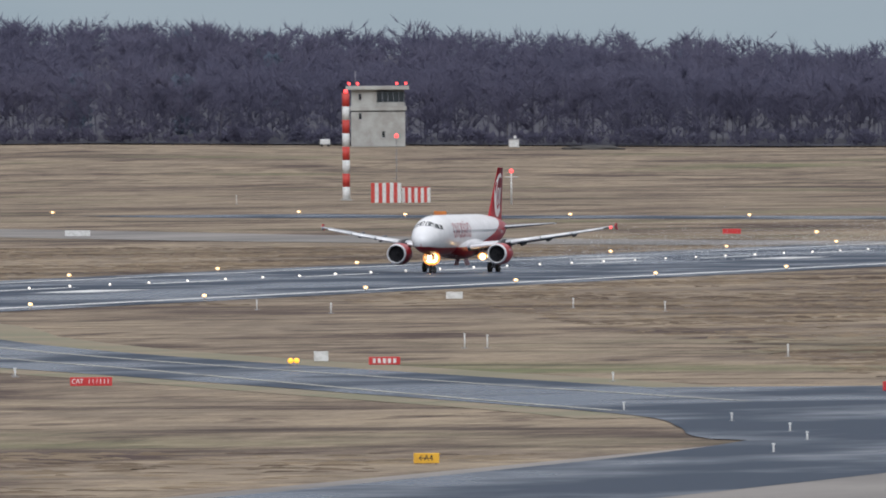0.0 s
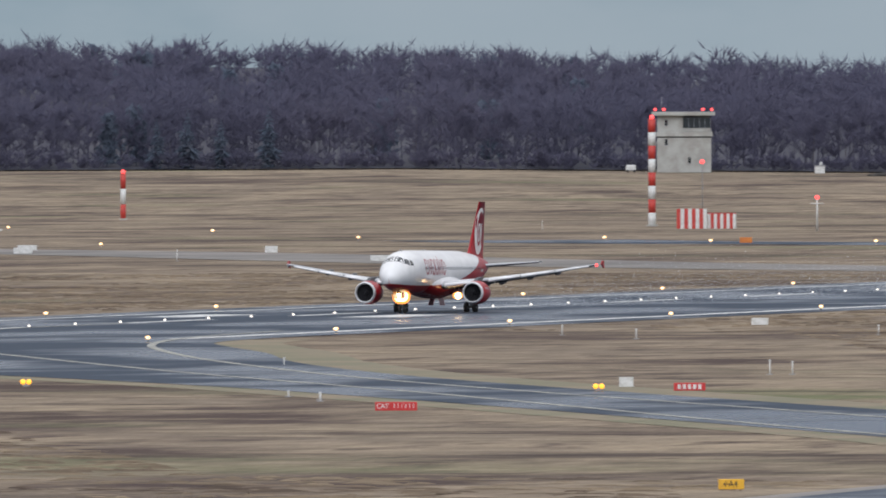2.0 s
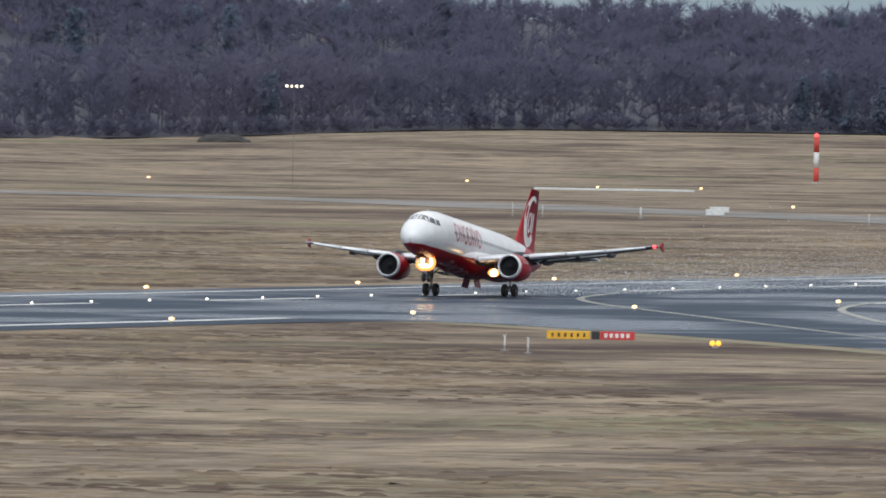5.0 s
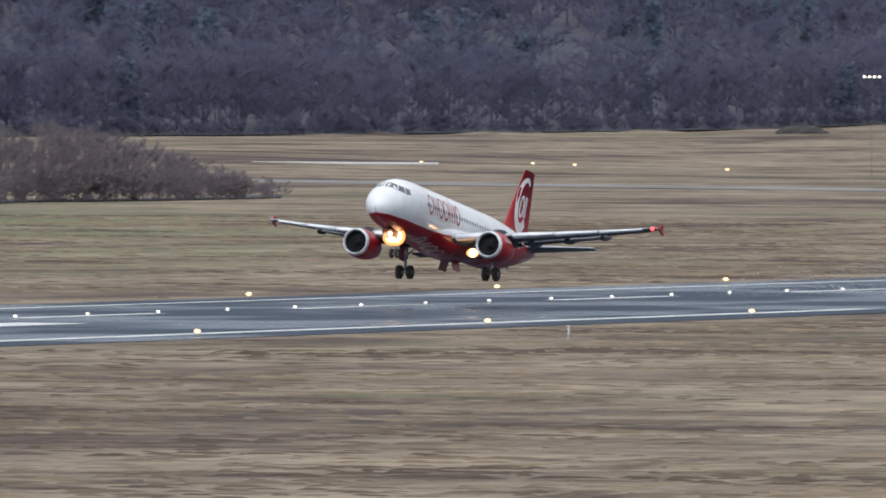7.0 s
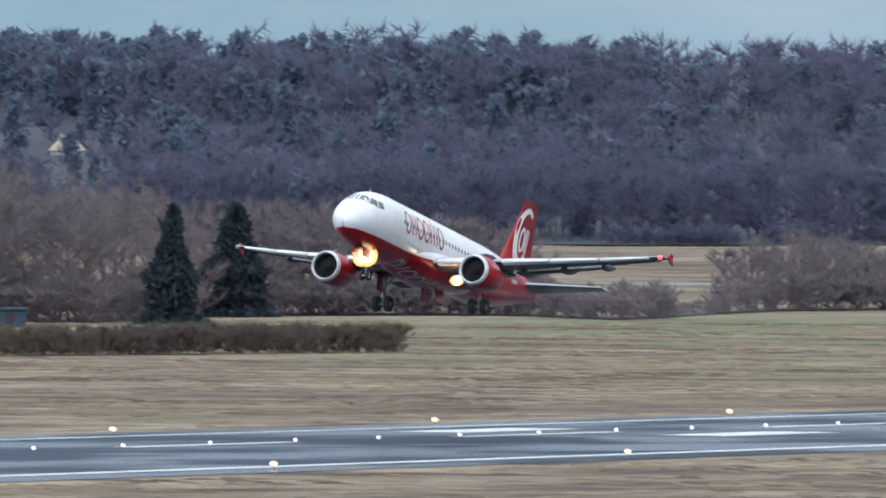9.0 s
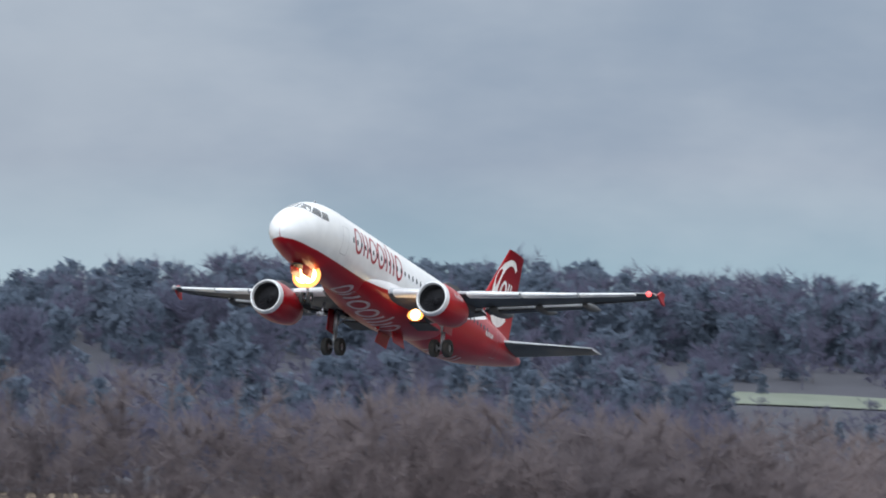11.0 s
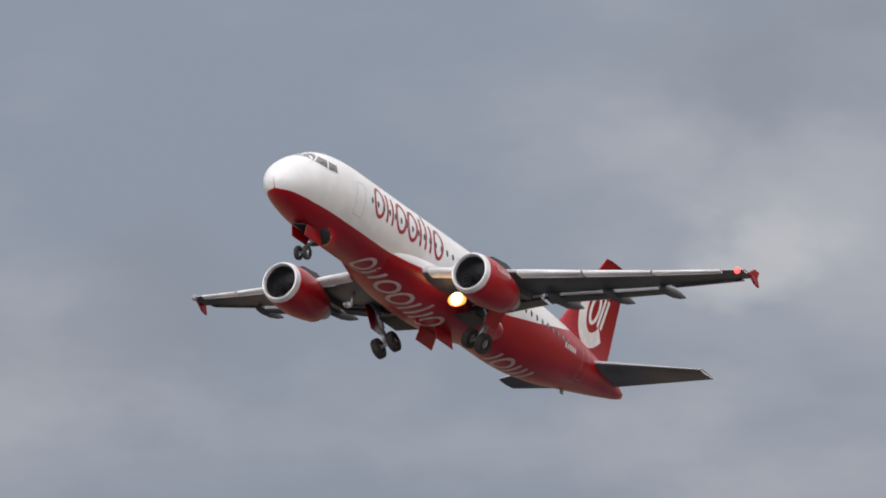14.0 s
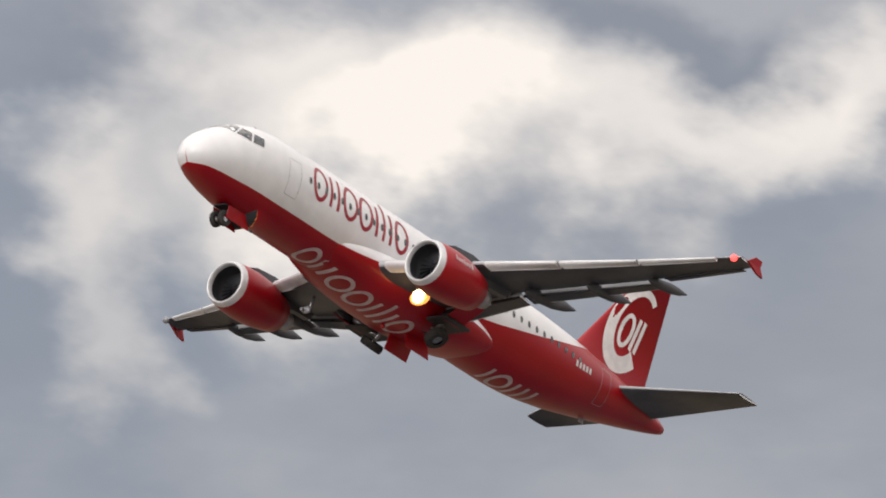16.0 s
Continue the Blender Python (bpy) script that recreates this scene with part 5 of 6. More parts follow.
def build_copse():
    rng = np.random.default_rng(11)
    mats = [HAZY_BARK, BIRCH, HAZY_PINE, HAZY_BROWN_TWIG]
    kinds = [(bare_tree(rng, 10.0, 660, 0.36, 0.03, 0.009, (0.8, 1.9), 0.055), 3, 3) for _ in range(6)]
    kinds += [(bare_tree(rng, 10.0, 420, 0.22, 0.3, 0.009, (0.8, 1.6), 0.045), 3, 1)]
    kinds += [(bare_tree(rng, 20.0, 880, 0.28, 0.03, 0.007, (1.0, 2.6), 0.065), 3, 3) for _ in range(6)]
    kinds += [(bare_tree(rng, 20.0, 700, 0.16, 0.2, 0.006, (1.0, 2.2), 0.05), 3, 1)]
    spots = []
    az = 20.95
    while az < 31.5:
        if not (22.12 < az < 22.25):
            e, h = copse_line(az), copse_height(az)
            deep = 4 if az < 26.8 else 2
            for j in range(deep):
                p = polar(az + rng.uniform(-0.05, 0.05), e + 3 + 9 * j + rng.uniform(-3, 3))
                s = h / 10 * rng.uniform(0.72, 1.06) * (0.8 if j == 0 else 1.0)
                k = int(rng.integers(0, 7)) if rng.random() < 0.5 else int(rng.integers(0, 6))
                if h > 15:
                    k, s = k + 7, s / 2
                spots.append((p.x, p.y, p.z - 0.2, k, s, rng.uniform(0, 6.28)))
        az += 0.06
    thicket = [(bare_tree(rng, 4.0, 150, 0.6, 0.02, 0.01, (0.7, 1.6), 0.10), 3, 3) for _ in range(4)]
    first = len(kinds)
    kinds += thicket
    for i in range(900):
        az = rng.uniform(20.95, 31.5) if i % 4 == 0 else rng.uniform(20.95, 27)
        p = polar(az, copse_line(az) + rng.uniform(-3, 16))
        spots.append((p.x, p.y, p.z - 0.2, first + int(rng.integers(0, 4)), rng.uniform(0.5, 1.25) * min(1.0, copse_height(az) / 7), rng.uniform(0, 6.28)))
    # Floor sheet whose dark colour stands for shade under the copse.
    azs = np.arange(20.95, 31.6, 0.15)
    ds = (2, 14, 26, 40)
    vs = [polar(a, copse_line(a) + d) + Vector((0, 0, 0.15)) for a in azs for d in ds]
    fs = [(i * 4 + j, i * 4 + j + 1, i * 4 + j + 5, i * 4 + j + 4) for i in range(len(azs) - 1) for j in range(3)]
    flat("copse_floor", vs, fs, SHADED_LITTER, "leaf litter under the leafless copse, darkened to tree shade", "ground")
    plant("copse", kinds, spots, mats, "brown leafless copse and scrub beyond the runway", "copse")
    spots = []
    bush = [(bare_tree(rng, 3.0, 420, 0.5, 0.03, 0.012, (0.5, 1.1), 0.04), 3, 3) for _ in range(5)]
    for i in range(370):
        f = (i + rng.random()) / 370
        p = polar(23.2 + 2.9 * f, interp(f, (0, 0.5, 1), (1722, 1660, 1575)) + rng.uniform(0, 16))
        spots.append((p.x, p.y, -0.1, int(rng.integers(0, 5)), rng.uniform(0.7, 1.05), rng.uniform(0, 6.28)))
    plant("hedge", bush, spots, [HAZY_BARK, BIRCH, HAZY_PINE, HEDGE_TWIG], "low leafless brown hedge on the grass", "hedge")
    # dark single conifers in front of the copse
    tree = new("conifer")
    vs, fs = [], []
    for k in range(2200):
        h = 1.0 - rng.uniform(0.0, 0.98) ** 0.75 if k % 3 else rng.uniform(0.03, 1)
        lobe = 1 + 0.16 * math.sin(13 * h + 2) + 0.12 * math.sin(31 * h)
        l = 6.3 * (1.03 - h) ** 0.85 * lobe * rng.uniform(0.2, 1.0) ** 0.5
        a = rng.uniform(0, 2 * math.pi)
        c = np.array((math.cos(a) * l, math.sin(a) * l * (1 + 0.25 * math.sin(a)), 15.0 * h - 0.10 * l))
        for j in range(3):
            d, e = rng.normal(0, 0.42, 3), rng.normal(0, 0.42, 3)
            o = len(vs)
            vs += [c - d, c + d * 0.7, c + e]
            fs.append((o, o + 1, o + 2))
    part("crown", mesh_of("crown", vs, fs, HAZY_DARK_PINE), tree)
    tube("trunk", (0, 0, -0.2), (0, 0, 12), 0.25, HAZY_BARK, tree, 0.08, 8)
    tagged(tree, "dark conifer in front of the leafless copse, haze tint in its colour", "tree", "conifers")
    tree.location = polar(23.79, 2145)
    q = copy_thing(tree, Matrix.Translation(polar(24.02, 2030)) @ Matrix.Rotation(1.2, 4, "Z"))
    q.scale = (0.72, 0.72, 1.0)


build_copse()

# ---- buildings, masts and poles on the far side ----
def facing(az, r):
    """Pose at a bearing and distance, on the land, whose -x faces the viewer and +y lies to the viewer's left."""
    p = polar(az, r)
    return pose(p.x, p.y, p.z, 0, 0, az)


def red_lamp(parent, at, r=0.35):
    bm = bmesh.new()
    bmesh.ops.create_uvsphere(bm, u_segments=10, v_segments=8, radius=r, matrix=Matrix.Translation(at))
    return part("obstruction_lamp", mesh_bm("obstruction_lamp", bm, NAV_RED, True), parent, "lit red obstruction lamp")


def build_tower():
    t = new("control_building")
    box("lower_block", (9, 14.0, 9.3), CONC_WALL, t, (0, 0, 4.65), 0.06, "weathered grey rendered wall")
    box("ledge", (9.8, 14.6, 1.2), CONC_WALL, t, (0, -0.1, 9.9), 0.08)
    # Dark band added on the wall as the shade below the ledge.
    box("ledge_shade_strip", (9.1, 13.9, 0.35), DARK, t, (0, 0, 9.18))
    box("upper_block", (8, 6.6, 4.2), CONC_WALL, t, (0.3, 3.6, 12.6), 0.05)
    box("rear_block", (4, 7.2, 4.2), CONC_WALL, t, (2.3, -3.2, 12.6), 0.05)
    for k in range(5):
        p = box("window_pane", (0.08, 1.36, 2.7), GLASS, t, (-2.6, -0.45 - 1.42 * k, 12.9), 0.01, "dark cab window")
        box("mullion", (0.12, 0.08, 2.8), STEEL, p, (-2.6, -1.16 - 1.42 * k, 12.9))
    box("cab_sill", (0.3, 7.4, 0.9), CONC_WALL, t, (-2.6, -3.3, 11.0), 0.03)
    box("roof_slab", (10.5, 16.4, 1.0), CONC_WALL, t, (0, 0.1, 15.2), 0.08, "flat concrete roof slab")
    for y, z in ((4.6, 12.9), (4.6, 7.9), (-1.4, 3.2)):
        w = box("small_window", (0.1, 0.7, 1.5), GLASS, t, (-4.52 if z < 9 else -3.75, y, z), 0.01)
        box("window_frame", (0.06, 0.95, 0.14), STEEL, w, (-4.55 if z < 9 else -3.78, y, z - 0.85))
    for y in (7.4, 5.2, -4.9, -7.2):
        tube("lamp_post", (-4, y, 15.6), (-4, y, 16.1), 0.08, STEEL, t, seg=8)
        red_lamp(t, (-4, y, 16.3), 0.38)
    tube("aerial", (0, 5.8, 15.6), (0, 5.8, 19.5), 0.07, STEEL, t, seg=6)
    box("wall_patch", (0.06, 1.9, 4.0), CONC_WALL, t, (-4.52, -5.6, 5.6))
    t.matrix_basis = facing(14.965, 4140)
    tagged(t, "grey rendered control building with dark cab windows and red lamps", "building")


def build_banded_pole(az, r, bands, height, radius, label, first_red=True):
    e = new("banded_pole")
    step = height / bands
    for k in range(bands):
        red = (k % 2 == 0) == first_red
        z1 = height - step * k
        tube("band", (0, 0, z1 - step), (0, 0, z1), radius, ORANGE_RED if red else POST_WHITE, e, seg=14)
    red_lamp(e, (0, 0, height + 0.3), 0.42)
    box("footing", (radius * 3, radius * 3, 0.4), CONC_WALL, e, (0, 0, 0.1))
    e.matrix_basis = facing(az, r)
    tagged(e, label, "pole")


def build_far_things():
    build_tower()
    build_banded_pole(15.08, 3076, 8, 20.6, 0.70, "tall red and white banded mast with a red lamp")
    build_banded_pole(16.97, 3300, 3, 9.6, 0.55, "red and white banded pole with a red lamp on the grass")
    # striped screen fence
    s = new("striped_screen")
    n = 8
    for k in range(n):
        box("stripe", (0.25, 0.70, 3.7), ORANGE_RED if k % 2 == 0 else POST_WHITE, s, (0, 5.2 - 0.70 * k, 1.95), 0.02)
    for k in range(9):
        box("stripe", (0.25, 0.58, 2.8), POST_WHITE if k % 2 == 0 else ORANGE_RED, s, (1.2, -0.45 - 0.59 * k, 1.5), 0.02)
    box("top_rail", (0.3, 5.3, 0.16), ORANGE_RED, s, (1.2, -2.8, 2.95))
    s.matrix_basis = facing(14.885, 2980)
    tagged(s, "red and white striped screen around a small antenna", "screen")
    m = new("thin_mast")
    tube("pole", (0, 0, 0), (0, 0, 12.3), 0.10, GALV, m, 0.06, 8)
    red_lamp(m, (0, 0, 12.5), 0.4)
    tube("aerial", (0, 0, 4.5), (0, 0.9, 4.5), 0.05, GALV, m, seg=6)
    m.matrix_basis = facing(14.90, 2996)
    tagged(m, "thin grey mast with a red lamp", "mast")
    m = new("wind_mast")
    tube("pole", (0, 0, 0), (0, 0, 5.9), 0.16, POST_WHITE, m, 0.12, 8)
    tube("crossbar", (0, -1.2, 5.0), (0, 1.2, 5.0), 0.08, POST_WHITE, m, seg=6)
    red_lamp(m, (0, 0, 6.1), 0.38)
    m.matrix_basis = facing(14.49, 2925)
    tagged(m, "short white mast with crossbar and red lamp", "mast")
    # white van by the building
    v = new("white_van")
    box("body", (2.0, 2.6, 1.5), POST_WHITE, v, (0, 0, 1.15), 0.25, "white van body")
    box("windscreen", (1.7, 0.06, 0.5), GLASS, v, (0, -1.3, 1.5), 0.02)
    for y in (-0.85, 0.85):
        for x in (-0.9, 0.9):
            bm = bmesh.new()
            tube_bm(bm, (x - 0.1, y, 0.33), (x + 0.1, y, 0.33), 0.33, seg=14)
            part("wheel", mesh_bm("wheel", bm, RUBBER), v)
    v.matrix_basis = facing(15.155, 4130)
    tagged(v, "small white van parked beside the control building", "van")
    h = new("white_hut")
    box("hut_body", (2.4, 2.6, 1.9), POST_WHITE, h, (0, 0, 0.95), 0.03)
    box("roof", (2.8, 3.0, 0.25), SIGN_BACK, h, (0, 0, 2.0), 0.05)
    box("dish", (0.15, 0.8, 0.8), POST_WHITE, h, (0, -0.3, 2.6), 0.2)
    h.matrix_basis = facing(14.48, 4150)
    tagged(h, "small white equipment hut at the wood's edge", "hut")
    o = new("orange_marker")
    box("panel", (0.3, 2.0, 0.9), ORANGE, o, (0, 0, 0.65), 0.03)
    for y in (-0.7, 0.7):
        tube("leg", (0, y, -0.1), (0, y, 0.3), 0.06, SIGN_BACK, o, seg=8)
    o.matrix_basis = facing(14.745, 2600)
    tagged(o, "small orange marker panel on the far grass", "marker")
    # dark mounds
    def mound(az, r, w, hgt, label, mat):
        bm = bmesh.new()
        bmesh.ops.create_icosphere(bm, subdivisions=4, radius=1.0)
        for q in bm.verts:
            n = noise.noise(q.co * 2.3 + Vector((az, 0, 0)))
            q.co *= 1 + 0.25 * n
        bmesh.ops.transform(bm, matrix=Matrix.Diagonal((w * 0.35, w / 2, hgt, 1)), verts=bm.verts)
        o = new("earth_mound", mesh_bm("earth_mound", bm, mat, True))
        o.matrix_basis = facing(az, r) @ Matrix.Translation((0, 0, -0.2))
        tagged(o, label, "mound")
    mound(19.09, 3850, 13, 2.2, "dark heap of earth at the foot of the wood", DARK_EARTH)
    mound(14.2, 4060, 16, 1.3, "long low dark heap on the far grass", DARK_EARTH)
    # lamp gantry
    g = new("lamp_gantry")
    tube("pole", (0, 0, 0), (0, 0, 18.2), 0.045, GALV, g, 0.03, 8)
    tube("crossbar", (0, -1.6, 18.3), (0, 1.6, 18.3), 0.07, GALV, g, seg=8)
    for y in (-1.4, -0.45, 0.45, 1.4):
        bm = bmesh.new()
        bmesh.ops.create_uvsphere(bm, u_segments=10, v_segments=8, radius=0.2, matrix=Matrix.Translation((-0.1, y, 18.5)))
        part("lamp", mesh_bm("lamp", bm, LAMP_CORE, True), g, "lit white gantry lamp")
    g.matrix_basis = facing(18.84, 3000)
    tagged(g, "tall thin lamp gantry with a bar of lit lamps", "gantry")
    # house on the wooded hill
    h = new("house")
    box("wall", (7, 8.6, 4), CONC_WALL, h, (0, 0, 2), 0.05)
    bm = bmesh.new()
    q = [(-3.9, -4.8, 4), (3.9, -4.8, 4), (3.9, 4.8, 4), (-3.9, 4.8, 4)]
    b = [bm.verts.new(c) for c in q]
    r1, r2 = bm.verts.new((0, -1.2, 7.6)), bm.verts.new((0, 1.2, 7.6))
    for f in ((b[0], b[1], r1), (b[1], b[2], r2, r1), (b[2], b[3], r2), (b[3], b[0], r1, r2), (b[3], b[2], b[1], b[0])):
        bm.faces.new(f)
    part("roof", mesh_bm("roof", bm, ROOF_TILE), h, "pale hipped roof")
    box("chimney", (0.7, 0.7, 1.4), CONC_WALL, h, (0.8, 1.5, 7.4))
    for y in (-2.4, 0, 2.4):
        box("window", (0.08, 1.1, 1.3), GLASS, h, (-3.52, y, 2.2), 0.01)
    h.matrix_basis = Matrix.Translation((0, 0, -0.6)) @ facing(24.40, 3908)
    tagged(h, "pale house with a hipped roof among the trees", "house")
    # pale meadow clearing on the hill
    vs, fs = [], []
    azs = np.arange(24.74, 25.34, 0.05)
    for a in azs:
        for r in (3912, 3928, 3944):
            vs.append(polar(a, r) + Vector((0, 0, 2.75)))
    for i in range(len(azs) - 1):
        for j in range(2):
            fs.append((i * 3 + j, i * 3 + j + 1, i * 3 + j + 4, i * 3 + j + 3))
    flat("hill_meadow", vs, fs, MEADOW, "pale green meadow clearing on the wooded hill", "meadow")
    # low white walls in the far grass
    for az, r, w in ((17.69, 2990, 30), (20.72, 3100, 36)):
        b = new("low_wall")
        n = int(w / 3)
        for k in range(n):
            box("wall_block", (0.5, 2.98, 0.4), POST_WHITE, b, (0, -w / 2 + 3 * k + 1.5, 0.2), 0.04)
        b.matrix_basis = facing(az, r)
        tagged(b, "long low white block wall across the far grass", "wall")
    # blue shed by the copse
    s = new("blue_shed")
    box("shed_body", (5, 8.0, 2.1), BLUE_SHED, s, (0, 0, 1.05), 0.03)
    box("roof", (5.6, 8.6, 0.3), BLUE_SHED, s, (0, 0, 2.25), 0.06)
    box("door", (0.08, 1.2, 2.0), DARK, s, (-2.52, -2.0, 1.0), 0.01)
    s.matrix_basis = facing(24.66, 1985)
    tagged(s, "low dark blue shed at the edge of the copse", "shed")


ORANGE = material("orange_panel_paint", (0.62, 0.20, 0.03), 0.55, second=(0.52, 0.16, 0.03), scale=1)
DARK_EARTH = material("dark_earth", (0.035, 0.033, 0.032), 0.95, second=(0.05, 0.045, 0.04), scale=0.4)
build_far_things()


# ---- near light mast ----
def build_light_mast():
    m = new("light_mast")
    R = 60.0
    E0 = EYE.z + R * tan_d(3.365) / math.cos(radians(3.386))
    # y runs to the viewer's left from the right end of the beam
    beam = box("beam", (0.10, 2.6, 0.125), GALV, m, (0, 1.3, 0), 0.006, "grey galvanised steel beam")
    box("beam_slot", (0.02, 2.3, 0.03), SIGN_BACK, beam, (-0.055, 1.35, 0.02))
    for y0 in (-0.02, 0.84, 1.7):
        bm = bmesh.new()
        # hood: long wedge open below
        prof = [(0.30, -0.10), (0.26, 0.0), (0.10, 0.035), (-0.10, 0.02), (-0.28, -0.06), (-0.345, -0.115), (-0.20, -0.105), (0.05, -0.085)]
        a, b = [bm.verts.new((-0.20, y0 + u, v - 0.07)) for u, v in prof], [bm.verts.new((0.20, y0 + u, v - 0.07)) for u, v in prof]
        bm.faces.new(a)
        bm.faces.new(b[::-1])
        for i in range(len(prof)):
            j = (i + 1) % len(prof)
            bm.faces.new((a[i], a[j], b[j], b[i]))
        hood = part("floodlight_hood", mesh_bm("floodlight_hood", bm, HOOD), m, "beige-grey floodlight hood")
        bm = bmesh.new()
        prof = [(0.20, -0.17), (-0.20, -0.18), (-0.28, -0.225), (-0.26, -0.245), (0.05, -0.265), (0.10, -0.255)]
        a, b = [bm.verts.new((-0.17, y0 + u, v)) for u, v in prof], [bm.verts.new((0.17, y0 + u, v)) for u, v in prof]
        bm.faces.new(a)
        bm.faces.new(b[::-1])
        for i in range(len(prof)):
            j = (i + 1) % len(prof)
            bm.faces.new((a[i], a[j], b[j], b[i]))
        part("floodlight_body", mesh_bm("floodlight_body", bm, [HOOD]), hood)
        box("lens", (0.36, 0.40, 0.02), DARK, hood, (0, y0 - 0.05, -0.275), 0.004, turn=Euler((0.06, 0, 0)).to_matrix())
        box("bracket", (0.06, 0.055, 0.30), GALV, hood, (-0.19, y0 + 0.17, -0.10), 0.006, turn=Euler((0.1, 0, 0)).to_matrix())
        tube("knob", (-0.24, y0 + 0.15, -0.13), (-0.20, y0 + 0.15, -0.13), 0.045, GALV, hood, seg=12)
        box("ballast_box", (0.12, 0.13, 0.045), DARK, m, (0, y0 + 0.10, -0.082), 0.006)
        # cable loops
        for k, (ya, yb, za, zb, sag) in enumerate(((y0 - 0.02, y0 - 0.15, -0.05, -0.08, 0.03), (y0 + 0.24, y0 + 0.06, -0.26, -0.29, -0.08))):
            pts = [Vector((-0.06, ya + (yb - ya) * t / 8, za + (zb - za) * t / 8 + sag * math.sin(math.pi * t / 8))) for t in range(9)]
            bm = bmesh.new()
            for p, q in zip(pts, pts[1:]):
                tube_bm(bm, p, q, 0.006, seg=6)
            part("cable", mesh_bm("cable", bm, RUBBER), hood)
    # obstruction lamps on the mast head
    box("head_plate", (0.3, 0.7, 0.05), GALV, m, (0.21, 1.35, -0.01), 0.006)
    for y, mat in ((1.09, NAV_RED), (1.50, SIGN_RED)):
        bm = bmesh.new()
        tube_bm(bm, (0.2, y, 0.035), (0.2, y, 0.12), 0.045, 0.035, 14)
        part("obstruction_lamp", mesh_bm("obstruction_lamp", bm, mat, True), m, "red obstruction lamp")
        tube("lamp_base", (0.2, y, 0.01), (0.2, y, 0.04), 0.055, STEEL, m, seg=12)
    tube("pole", (0.12, 1.35, -E0), (0.12, 1.35, 0.06), 0.16, GALV, m, 0.08, 16, "tapered steel pole")
    p = Vector((R * math.cos(radians(36.648)), R * math.sin(radians(36.648)), E0))
    m.matrix_basis = Matrix.Translation(p) @ pose(0, 0, 0, 0, 0, 36.648)
    tagged(m, "tall steel mast with beam, hooded floodlights and red lamps", "light mast")


HOOD = material("weathered_grey_hood", (0.155, 0.145, 0.135), 0.65, second=(0.11, 0.103, 0.098), scale=8, fine_scale=60)
build_light_mast()

# ---- rough grass ----
def build_tufts():
    """Tussocks in patches over the airfield, one joined mesh."""
    rng = np.random.default_rng(21)
    n = 110000
    az = rng.uniform(12.4, 28.5, n)
    r = np.sqrt(rng.uniform(640 ** 2, 2100 ** 2, n)) * 1.0
    x, y = r * np.cos(np.radians(az)), r * np.sin(np.radians(az))
    keep = (y > 213) & ((y < 407) | (y > 489))
    # clear of the angled exit
    t = np.clip((x - 866) / (1370 - 866), -0.2, 1.2)
    mid = 222 + 190 * t
    keep &= ~((np.abs(y - mid) < 40 + 20 * t) & (x > 840) & (x < 1440))
    patch_ = np.array([noise.noise(Vector((a * 0.012, b * 0.035, 0))) + 0.5 * noise.noise(Vector((a * 0.05, b * 0.13, 3))) for a, b in zip(x, y)])
    keep &= patch_ > rng.uniform(-0.5, 0.5, n)
    x, y, v = x[keep], y[keep], patch_[keep]
    m = len(x)
    h = rng.uniform(0.03, 0.10, m) * (1 + np.clip(v, 0, 0.6))
    w = rng.uniform(0.4, 1.8, m)
    turn = rng.normal(0, 0.5, m) + np.arctan2(y, x) + math.pi / 2
    dx, dy = np.cos(turn) * w, np.sin(turn) * w
    V = np.empty((m, 5, 3))
    V[:, 0] = np.stack([x - dx, y - dy, 0 * x], 1)
    V[:, 1] = np.stack([x + dx, y + dy, 0 * x], 1)
    V[:, 2] = np.stack([x + dx * 0.5, y + dy * 0.5, h], 1)
    V[:, 3] = np.stack([x - dx * 0.4, y - dy * 0.4, h * rng.uniform(0.6, 1, m)], 1)
    V[:, 4] = np.stack([x + dy * 0.7, y - dx * 0.7, 0 * x], 1)
    o = 5 * np.arange(m)[:, None]
    F = np.concatenate([o + np.array((0, 1, 2)), o + np.array((0, 2, 3)), o + np.array((3, 2, 4))])
    me = bpy.data.meshes.new("rough_grass")
    me.vertices.add(5 * m)
    me.vertices.foreach_set("co", V.ravel())
    me.loops.add(F.size)
    me.loops.foreach_set("vertex_index", F.ravel().astype(np.int32))
    me.polygons.add(len(F))
    me.polygons.foreach_set("loop_start", np.arange(0, F.size, 3, dtype=np.int32))
    me.polygons.foreach_set("loop_total", np.full(len(F), 3, dtype=np.int32))
    me.materials.append(TUSSOCK)
    me.update(calc_edges=True)
    tagged(new("rough_grass", me), "dry brown tussocks of rough winter grass", "grass", kind="stuff")


TUSSOCK = material("dry_tussock", (0.27, 0.212, 0.145), 0.95, second=(0.125, 0.094, 0.072), scale=0.05, stretch=(1, 0.5, 1), fine_scale=0.7, spread=(0.44, 0.60), island=0.2)
build_tufts()

# ---- spray thrown up from the wet runway ----
def build_spray():
    """A low trail of fine droplets behind the wheels; x runs aft."""
    rng = np.random.default_rng(31)
    n = 100000
    x = 6 + 270 * rng.random(n) ** 1.2
    y = rng.normal(0, 1, n) * (2.5 + x * 0.012)
    z = np.abs(rng.normal(0, 1, n)) * (0.4 + 1.9 * np.minimum(x / 70, 1)) + 0.1
    c = np.stack([x, y, z], 1)
    V = (c[:, None, :] + rng.normal(0, 0.028, (n, 3, 3))).reshape(-1, 3)
    F = np.arange(3 * n).reshape(-1, 3)
    ob = new("spray", mesh_of("spray", V.tolist(), F.tolist(), DROPLET))
    return tagged(ob, "low trail of fine white spray above the wet runway", "spray", kind="stuff")


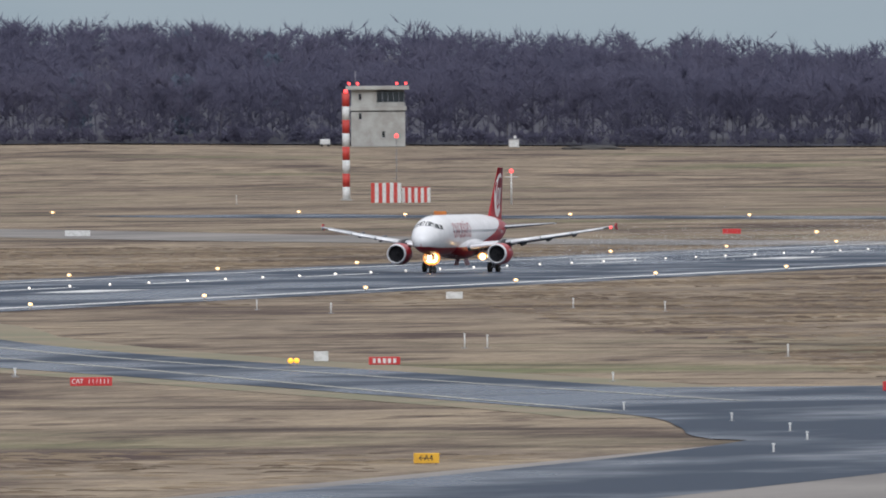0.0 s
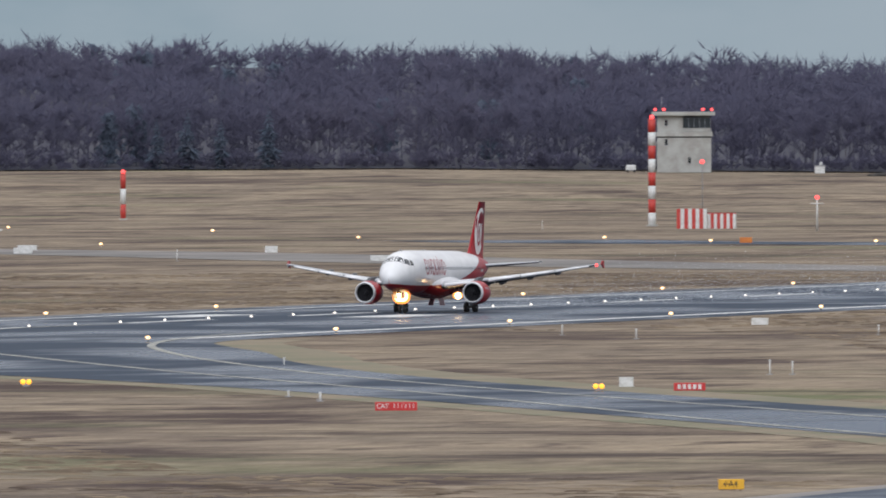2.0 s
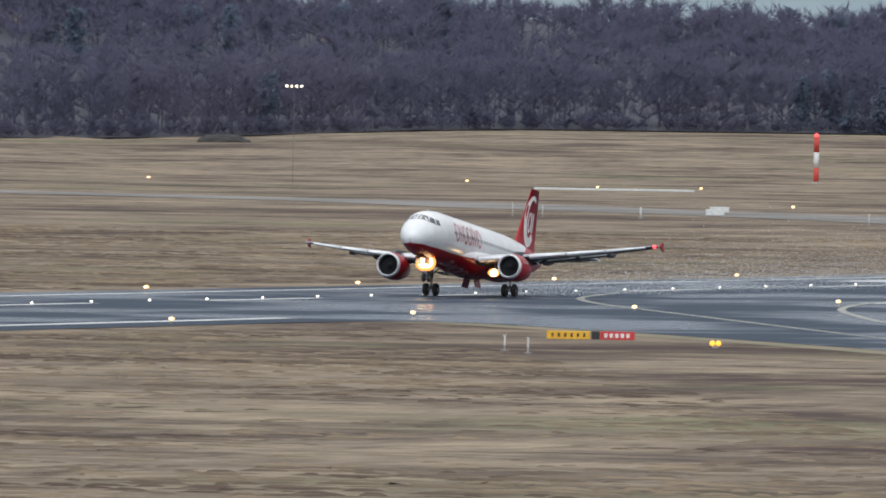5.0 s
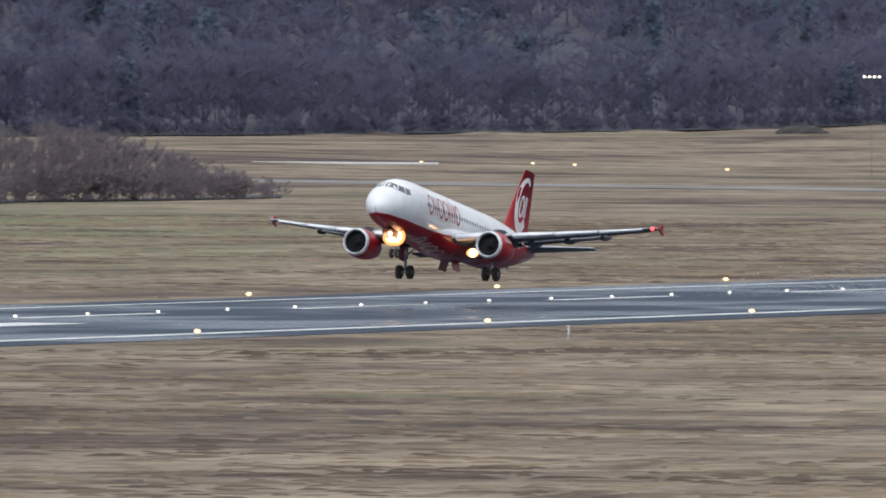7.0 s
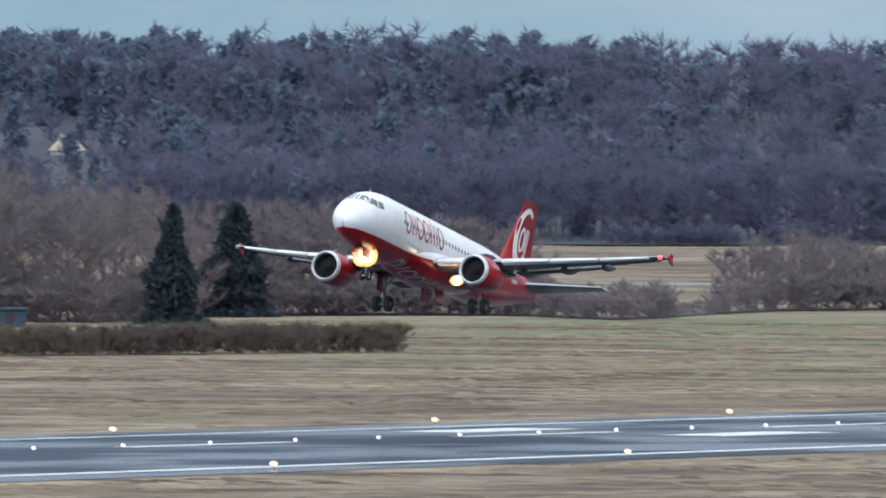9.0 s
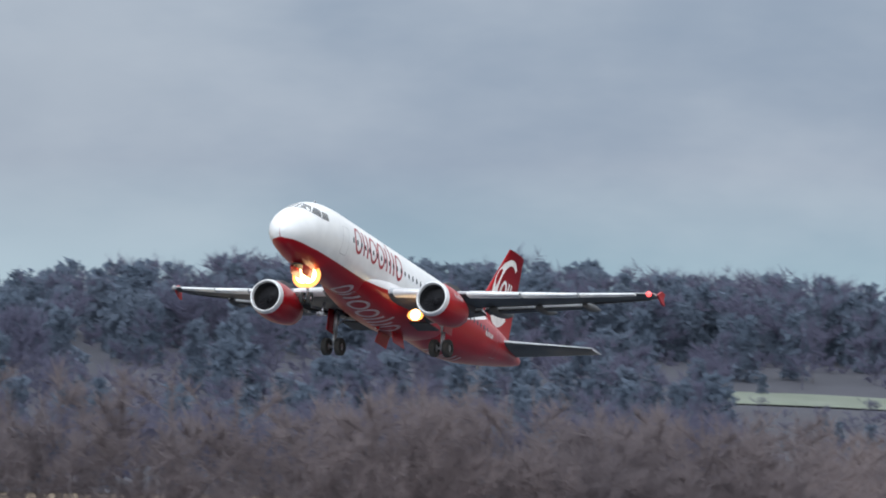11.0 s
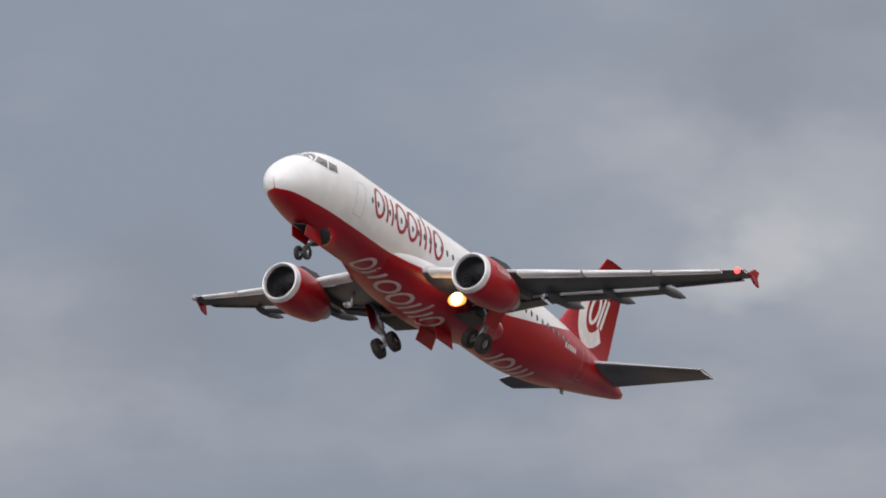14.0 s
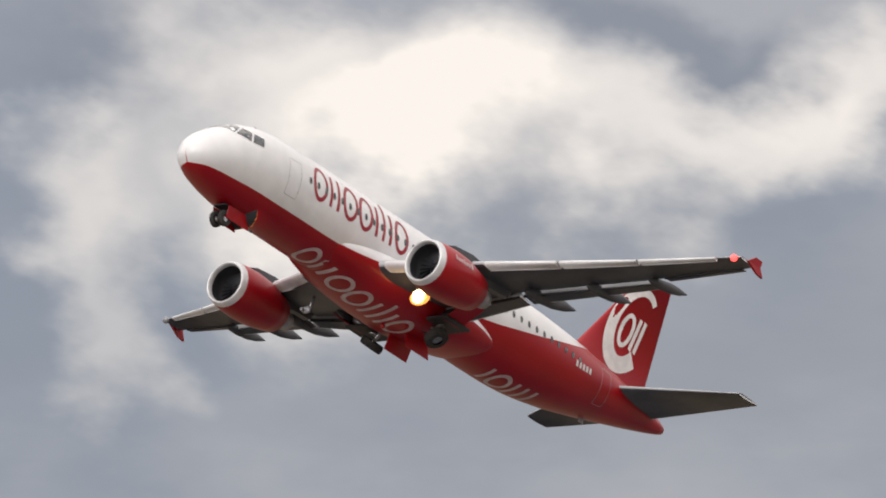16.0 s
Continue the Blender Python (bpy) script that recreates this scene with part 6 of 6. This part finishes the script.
DROPLET = material("water_droplets", (0.75, 0.78, 0.80), 0.4, second=(0.66, 0.69, 0.72), scale=0.1)
let_light_through(DROPLET, 0.5)
spray = build_spray()

# ---- what moves ----
FLY = [
    (0, 1722.98, 451.08, -0.04, 0.01, -0.05, 0.10),
    (0.5, 1690.81, 451.28, -0.03, -0.07, -0.08, 0.08),
    (1, 1658.10, 451.45, -0.03, -0.04, -0.08, 0.07),
    (1.5, 1624.84, 451.64, -0.07, 0.15, -0.05, 0.07),
    (2, 1591.05, 451.83, -0.07, 0.54, 0.02, 0.05),
    (2.5, 1556.74, 452.01, -0.08, 1.13, 0.08, 0.04),
    (3, 1521.92, 452.15, -0.07, 1.81, 0.16, 0.03),
    (3.2, 1507.84, 452.21, -0.06, 2.09, 0.19, 0.02),
    (5.3, 1354.72, 452.94, 0.13, 6.80, 0.41, -0.16),
    (5.5, 1339.61, 453.04, 0.16, 7.11, 0.35, -0.14),
    (6, 1301.47, 453.31, 0.31, 7.80, 0.14, -0.08),
    (6.5, 1262.81, 453.64, 1.11, 8.30, -0.27, 0.01),
    (7, 1223.77, 453.99, 2.10, 8.69, -0.79, 0.16),
    (7.5, 1184.51, 454.24, 3.34, 9.01, -1.27, 0.35),
    (8, 1145.15, 454.43, 4.95, 9.46, -1.50, 0.56),
    (8.5, 1105.72, 454.67, 6.89, 10.10, -1.32, 0.78),
    (9, 1066.39, 454.89, 9.17, 10.84, -0.91, 0.99),
    (9.5, 1027.20, 455.18, 12.04, 11.59, -0.46, 1.17),
    (10, 988.41, 455.28, 15.45, 12.35, -0.13, 1.34),
    (10.2, 972.95, 455.29, 16.91, 12.66, -0.02, 1.39),
    (12.3, 810.69, 449.99, 36.89, 16.90, -0.52, 2.99),
    (12.5, 799.39, 450.57, 39.06, 16.97, -0.25, 2.92),
    (13, 770.53, 452.03, 44.48, 17.16, 0.35, 2.71),
    (13.5, 740.78, 453.49, 49.89, 17.36, 0.87, 2.46),
    (14, 710.15, 454.95, 55.31, 17.59, 1.30, 2.18),
    (14.5, 678.64, 456.41, 60.72, 17.83, 1.66, 1.85),
    (15, 646.25, 457.88, 66.14, 18.10, 1.94, 1.47),
    (15.5, 612.98, 459.34, 71.55, 18.39, 2.13, 1.06),
    (16, 578.83, 460.80, 76.96, 18.70, 2.25, 0.61),
]

MAIN_FOLD = [(0, 0), (12.5, 0), (13.0, 4), (13.5, 13), (14.0, 23), (14.5, 32), (15.0, 40), (15.5, 49), (16.0, 57)]
NOSE_FOLD = [(0, 0), (11.4, 0), (12.3, 8), (13.0, 20), (13.5, 28), (14.0, 35), (14.5, 42), (15.0, 48), (15.5, 54), (16.0, 60)]

LAMP_FOLD = [(0, 0), (12.4, 0), (12.7, 12), (13.0, 50), (13.4, 88), (16.0, 100)]


def motions():
    rows = []
    for t, x, y, z, pitch, bank, head in FLY:
        p, b, h = radians(pitch), radians(bank), radians(head)
        fw = Vector((-math.cos(h) * math.cos(p), -math.sin(h) * math.cos(p), math.sin(p)))
        lf = Vector((math.sin(h), -math.cos(h), 0))
        up = fw.cross(lf)
        lf, up = math.cos(b) * lf + math.sin(b) * up, math.cos(b) * up - math.sin(b) * lf
        m = Matrix((fw, lf, up)).transposed().to_4x4()
        rows.append((t, Matrix.Translation((x, y, z)) @ m))
    walk(plane, rows)
    # the spray trails the wheels, then stays behind and settles once they lift
    walk(spray, [(t, pose(x, 453, -2.2 + 1.6 * ease((t - 2) / 3.0))) for t, x, *_ in FLY if t < 6.2]
         + [(6.6, pose(1275, 453, -1.4)), (7.4, pose(1250, 453, -5)), (8.5, pose(1235, 453, -14)), (16.0, pose(1235, 453, -14))])
    for name in ("left", "right"):
        g, hinge, side = GEARS[name]
        walk(g, [(t, Matrix.Translation(hinge) @ pose(0, 0, 0, -side * a)) for t, a in MAIN_FOLD])
    for lm, at in GEARS["lamps"]:
        walk(lm, [(t, Matrix.Translation(at) @ pose(0, 0, 0, 0, -a)) for t, a in LAMP_FOLD])
    g, hinge, side = GEARS["nose"]
    walk(g, [(t, Matrix.Translation(hinge) @ pose(0, 0, 0, 0, -a)) for t, a in NOSE_FOLD])


motions()
